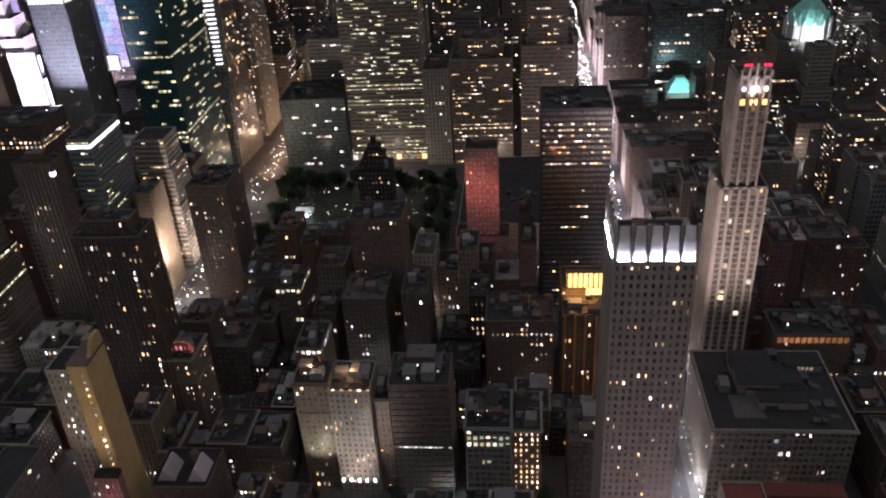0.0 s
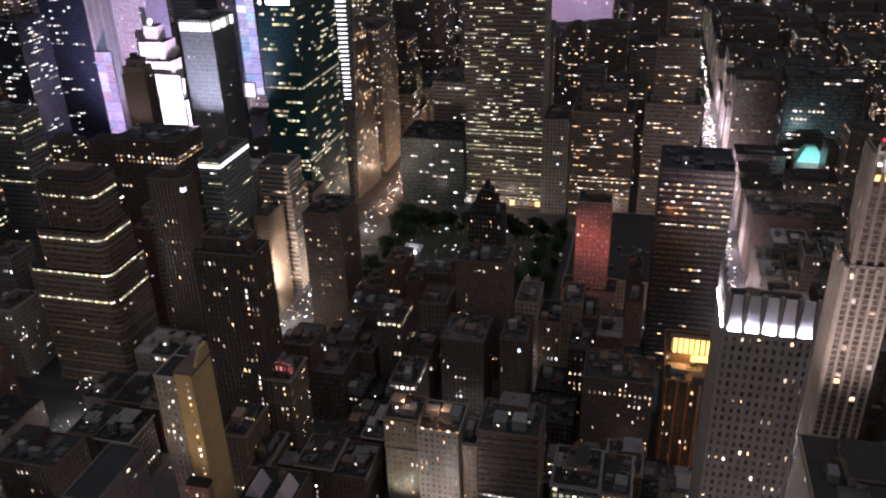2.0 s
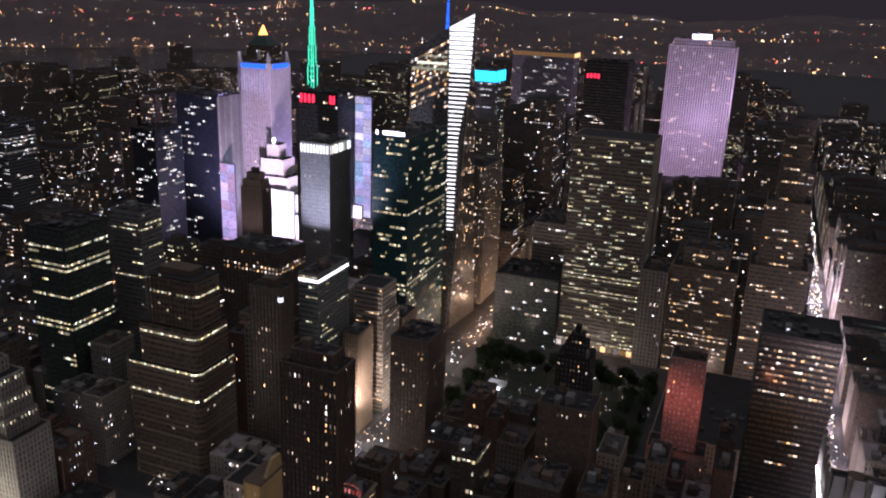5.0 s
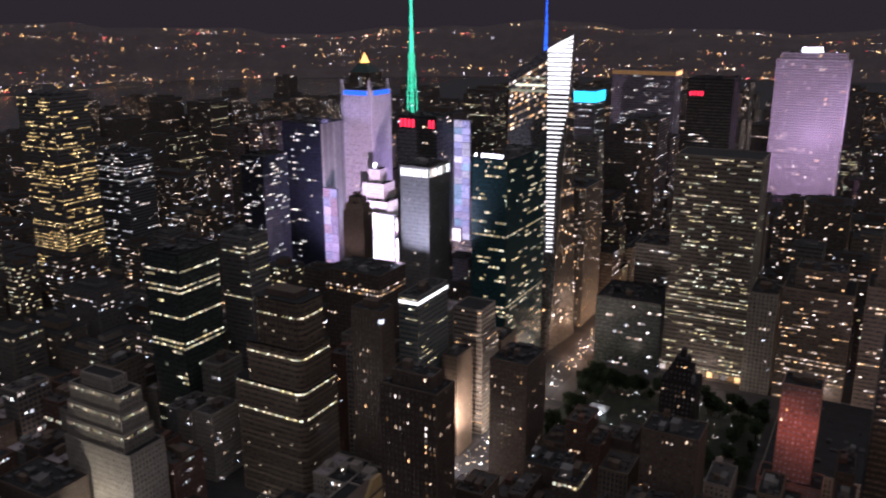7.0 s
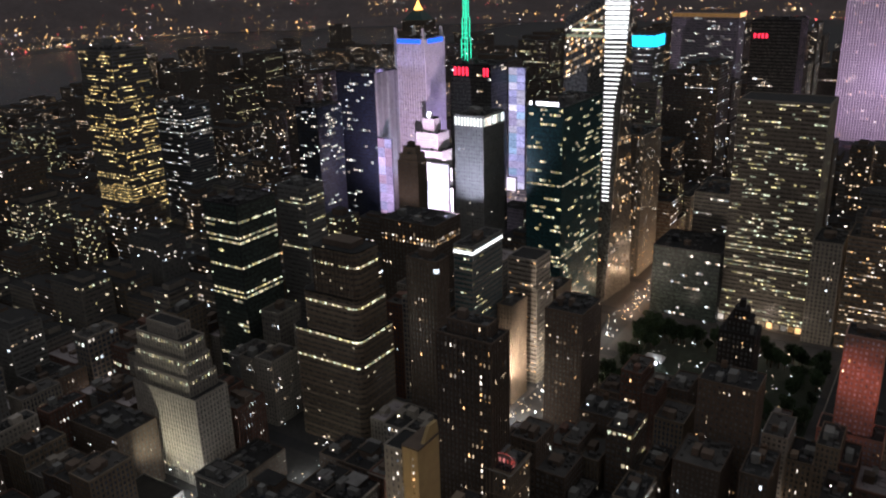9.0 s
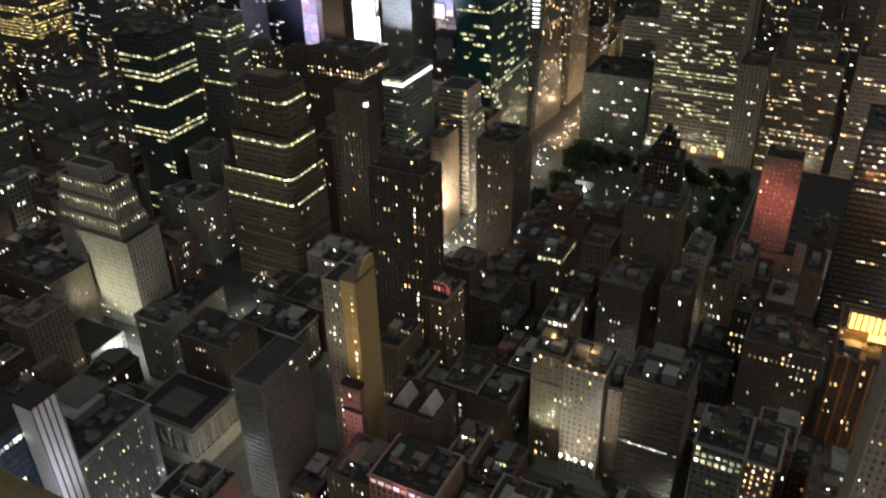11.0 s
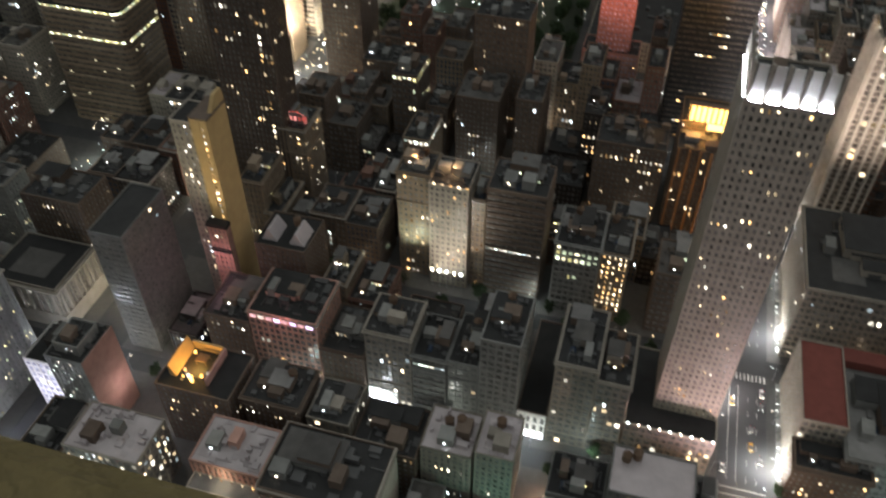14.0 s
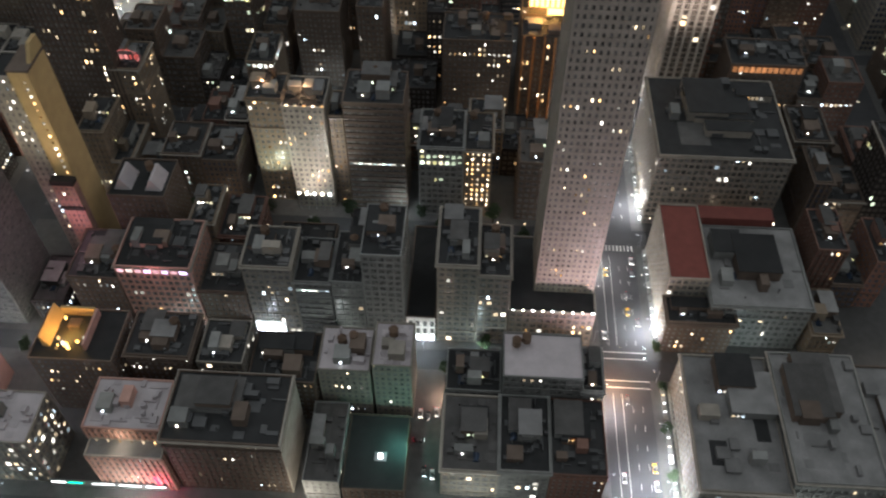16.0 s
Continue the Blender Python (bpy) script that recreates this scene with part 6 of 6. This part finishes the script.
for k in range(1100):
    y = 430 + 1100 * srng.random() ** 1.1
    spark(glints, 72 + srng.uniform(-9, 9), y, srng.choice((0.8, 0.8, 4)), srng.uniform(0.4, 0.85))
for k in range(220):
    y = srng.uniform(380, 900)
    spark(glints, -239 + srng.uniform(-9, 9), y, srng.choice((0.8, 0.8, 5)), srng.uniform(0.3, 0.75))
for k in range(60):
    y = srng.uniform(260, 420)
    spark(glints, broadway_x(y) + srng.uniform(-8, 8), y, srng.choice((0.8, 4)), srng.uniform(0.2, 0.4))
# added points of light, loose at random heights over the blocks
for k in range(420):
    x, y = srng.uniform(-1850, 500), srng.uniform(420, 2900)
    if in_view(x, y):
        spark(glints, x, y, srng.uniform(10, 60), srng.uniform(0.3, 0.9))
tagged(glints.link("street_glints", LAMPS_CITY), "countless small lamps and headlights along the streets", "lights", "", "stuff")

# ---------------------------------------------------------------- the park
GRASS = surface("park_lawn", (0.035, 0.045, 0.03), vary=0.4, scale=0.2)
tagged(Mesh().box(-215, -58, 540, 668, 0.1, 0.2).link("lawn", GRASS), "dark lawn and gravel paths of a park", "lawn", "", "structure")
prng = random.Random(3)


def tree_shape(r):
    t = thing("tree", 0, 0, 0, "broad plane tree with a dark leafy crown", "tree", "park trees")
    part("trunk", Mesh().drum(0, 0, 0, 7, 0.45, 0.28, 8).drum(0, 0, 6.5, 11, 0.28, 0.1, 6), BARK, t)
    leaves = Mesh()
    for lobe in range(13):
        a, d = r.uniform(0, 6.28), r.uniform(1, 4)
        cx, cy, cz, cr = d * math.cos(a), d * math.sin(a), r.uniform(7, 13), r.uniform(1.6, 2.6)
        for _ in range(60):
            v = Vector((r.gauss(0, 1), r.gauss(0, 1), r.gauss(0, 1))).normalized() * cr * r.uniform(0.6, 1.1)
            p = Vector((cx, cy, cz)) + v
            u = Vector((r.gauss(0, 1), r.gauss(0, 1), r.gauss(0, 1))).normalized() * 0.7
            w = u.orthogonal().normalized() * 0.5
            leaves.face(tuple(p - u), tuple(p + w), tuple(p + u), tuple(p - w))
    part("crown", leaves, LEAF, t)
    return t


kinds = [tree_shape(prng) for _ in range(3)]
spots = []
for k in range(150):
    edge = prng.random()
    x = prng.uniform(-212, -60)
    y = prng.choice((prng.uniform(541, 566), prng.uniform(642, 666)))
    if edge < 0.3:
        x, y = prng.choice((prng.uniform(-213, -190), prng.uniform(-78, -60))), prng.uniform(541, 666)
    spots.append((x, y))
for k, (x, y) in enumerate(spots):
    m = pose(x, y, 0.2, 0, 0, prng.uniform(0, 360)) @ Matrix.Scale(prng.uniform(0.8, 1.25), 4)
    if k < 3:
        kinds[k].matrix_basis = m
    else:
        t = copy_thing(kinds[k % 3], pose(x, y, 0.2, 0, 0, prng.uniform(0, 360)))
        t.scale = [prng.uniform(0.8, 1.25)] * 3
for k in range(5):
    copy_thing(kinds[k % 3], pose(86.2, 132 + k * 21, 0.15, 0, 0, k * 70)).scale = (0.5, 0.5, 0.5)
for k in range(26):
    n, x = 36 + k % 2, -196 + (k // 2) * 18.5 + prng.uniform(-5, 5)
    t = copy_thing(kinds[k % 3], pose(x, street_y(n) + (-6.6 if k % 4 < 2 else 6.6), 0.15, 0, 0, k * 53))
    t.scale = [prng.uniform(0.55, 0.8)] * 3
    tagged(t, "dark street tree at a kerb between lofts", "tree", "street trees")
park_lamps = Mesh()
for k in range(130):
    spark(park_lamps, prng.uniform(-214, -58), prng.uniform(540, 668), prng.uniform(2, 5), prng.uniform(0.2, 0.5))
tagged(park_lamps.link("park_lamps", LAMPS_CITY), "small lamps scattered through the park", "lights", "", "stuff")
booth = thing("park_pavilion", -184, 608, 0, "white-lit tent pavilion in the park", "pavilion")
part("roof", Mesh().prism([(-192, 603, 4), (-176, 603, 4), (-176, 613, 4), (-192, 613, 4)], [(-190, 607, 7), (-178, 607, 7), (-178, 609, 7), (-190, 609, 7)]), WALL["white_stone"], booth)
for k in range(4):
    part("post", Mesh().drum(-191 + (k % 2) * 14, 604 + (k // 2) * 8, 0.2, 4, 0.15, 0.15, 6), METAL, booth)
part("lamp", Mesh().box(-188, -180, 602, 602.4, 1, 3.5), GLOW_WHITE, booth)
lamp("pavilion_glow", "POINT", -184, 600, 7, 1500, (0.85, 1.0, 0.95), 1)
for x in (-190, -140, -90):
    lamp("park_glow", "POINT", x, 675, 9, 2500, (1.0, 0.85, 0.6), 2)
front = thing("lit_ground_floor", -124, 714, 0, "bright shop windows at a slab's foot", "shopfront")
for k in range(12):
    part("display_window", Mesh().box(-160 + k * 6, -155.4 + k * 6, 713.6, 714.3, 3, 8), LIT["warm"][0], front)


# ---------------------------------------------------------------- cars on the avenue
def car_shape(paint, label):
    c = thing("car", 0, 0, 0, label, "car", "cars on the avenue")
    body = Mesh().prism([(-0.88, -2.2, 0.35), (0.88, -2.2, 0.35), (0.88, 2.2, 0.35), (-0.88, 2.2, 0.35)], [(-0.84, -2.1, 0.95), (0.84, -2.1, 0.95), (0.84, 2.15, 0.85), (-0.84, 2.15, 0.85)])
    part("body", body, paint, c)
    part("cabin", Mesh().prism([(-0.8, -1.5, 0.93), (0.8, -1.5, 0.93), (0.8, 0.9, 0.9), (-0.8, 0.9, 0.9)], [(-0.62, -1.0, 1.45), (0.62, -1.0, 1.45), (0.62, 0.3, 1.45), (-0.62, 0.3, 1.45)]), GLASS["dark"], c)
    for sx in (-0.82, 0.82):
        for sy in (-1.35, 1.35):
            w = Mesh()
            ringp = lambda x: [(x, sy + 0.32 * math.cos(q * math.pi / 5), 0.33 + 0.32 * math.sin(q * math.pi / 5)) for q in range(10)]
            w.prism(ringp(sx - 0.1), ringp(sx + 0.1))
            part("wheel", w, WALL["black_brick"], c)
        part("headlight", Mesh().box(sx * 0.7 - 0.15, sx * 0.7 + 0.15, -2.27, -2.2, 0.6, 0.8), LAMP_WHITE, c)
        part("taillight", Mesh().box(sx * 0.75 - 0.14, sx * 0.75 + 0.14, 2.2, 2.27, 0.62, 0.8), GLOW_RED, c)
    return c


PAINTS = [("car_paint_white", (0.7, 0.7, 0.7), "white car driving on the lit avenue"), ("car_paint_black", (0.02, 0.02, 0.022), "black car driving on the lit avenue"), ("car_paint_yellow", (0.75, 0.42, 0.03), "yellow taxi driving on the lit avenue")]
cars = [car_shape(surface(n, c, rough=0.3, metal=0.1, bump=0, tint=0.05, vary=0.05), t) for n, c, t in PAINTS]
for k, (x, y) in enumerate(((67.2, 153), (71.5, 190), (75.8, 238), (75.9, 248), (63.8, 224), (67, 262), (80, 262), (80.3, 270), (80, 232), (71.5, 318), (67.5, 330), (75.8, 345), (63.8, 390), (71.6, 405), (75.9, 372), (67.6, 420), (71.5, 455), (75.5, 470), (80.2, 150), (80.2, 158))):
    if k < 3:
        cars[k].matrix_basis = pose(x, y, 0.01)
    else:
        copy_thing(cars[(0, 1, 2, 1, 0, 2, 1)[k % 7]], pose(x, y, 0.01))

for k, (x, y, turn) in enumerate(((-12, 150, 4), (-15.5, 151, 2), (-19, 178, 0), (-15.5, 177, 0), (-12, 179, 3), (-19, 165, 90), (-40, 212.6, 90), (-52, 212.6, 90), (-70, 212.6, 90), (-108, 212.6, 90), (-121, 212.6, 90), (8, 212.6, 90), (34, 212.6, 90), (-133, 212.6, 90), (-58, 292.6, 90), (-118, 292.6, 90), (-135, 292.6, 90))):
    parked = copy_thing(cars[k % 2], pose(x, y, 0.01, 0, 0, turn))
    tagged(parked, ("white car parked by a dim kerb", "black car parked by a dim kerb")[k % 2], "car", "parked cars")


# ---------------------------------------------------------------- water tanks
def water_tank():
    t = thing("water_tank", 0, 0, 0, "round wooden roof tank on a steel stand", "water tank", "roof tanks")
    part("barrel", Mesh().drum(0, 0, 2.4, 6.0, 1.9, 1.8, 16), WOOD, t)
    part("lid", Mesh().drum(0, 0, 6.0, 7.3, 2.0, 0.1, 16), WOOD, t, "conical tar-paper lid")
    for sx in (-1.1, 1.1):
        for sy in (-1.1, 1.1):
            part("leg", Mesh().box(sx - 0.1, sx + 0.1, sy - 0.1, sy + 0.1, 0, 2.4), METAL, t)
    return t


tank = water_tank()
for k, (x, y, z) in enumerate(((-51, 188, 35.15), (-46.5, 190, 35.15), (-30, 190, 40.15), (-158, 230, 35.15), (-152, 238, 35.15), (-120, 190, 39.15), (-90, 234, 48.15), (-52, 238, 40.15), (-38, 240, 59.15), (10, 240, 49.15), (-2, 318, 46.15), (-20, 318, 47.15), (-100, 318, 68.15), (-50, 320, 70.15), (-98, 424, 52.15), (-64, 424, 56.15), (-96, 456, 85.15), (-168, 456, 43.15), (2, 396, 52.15), (-150, 268, 51.15), (20, 190, 37.15), (24, 192, 37.15))):
    if k == 0:
        tank.matrix_basis = pose(x, y, z)
    else:
        copy_thing(tank, pose(x, y, z, 0, 0, k * 31))
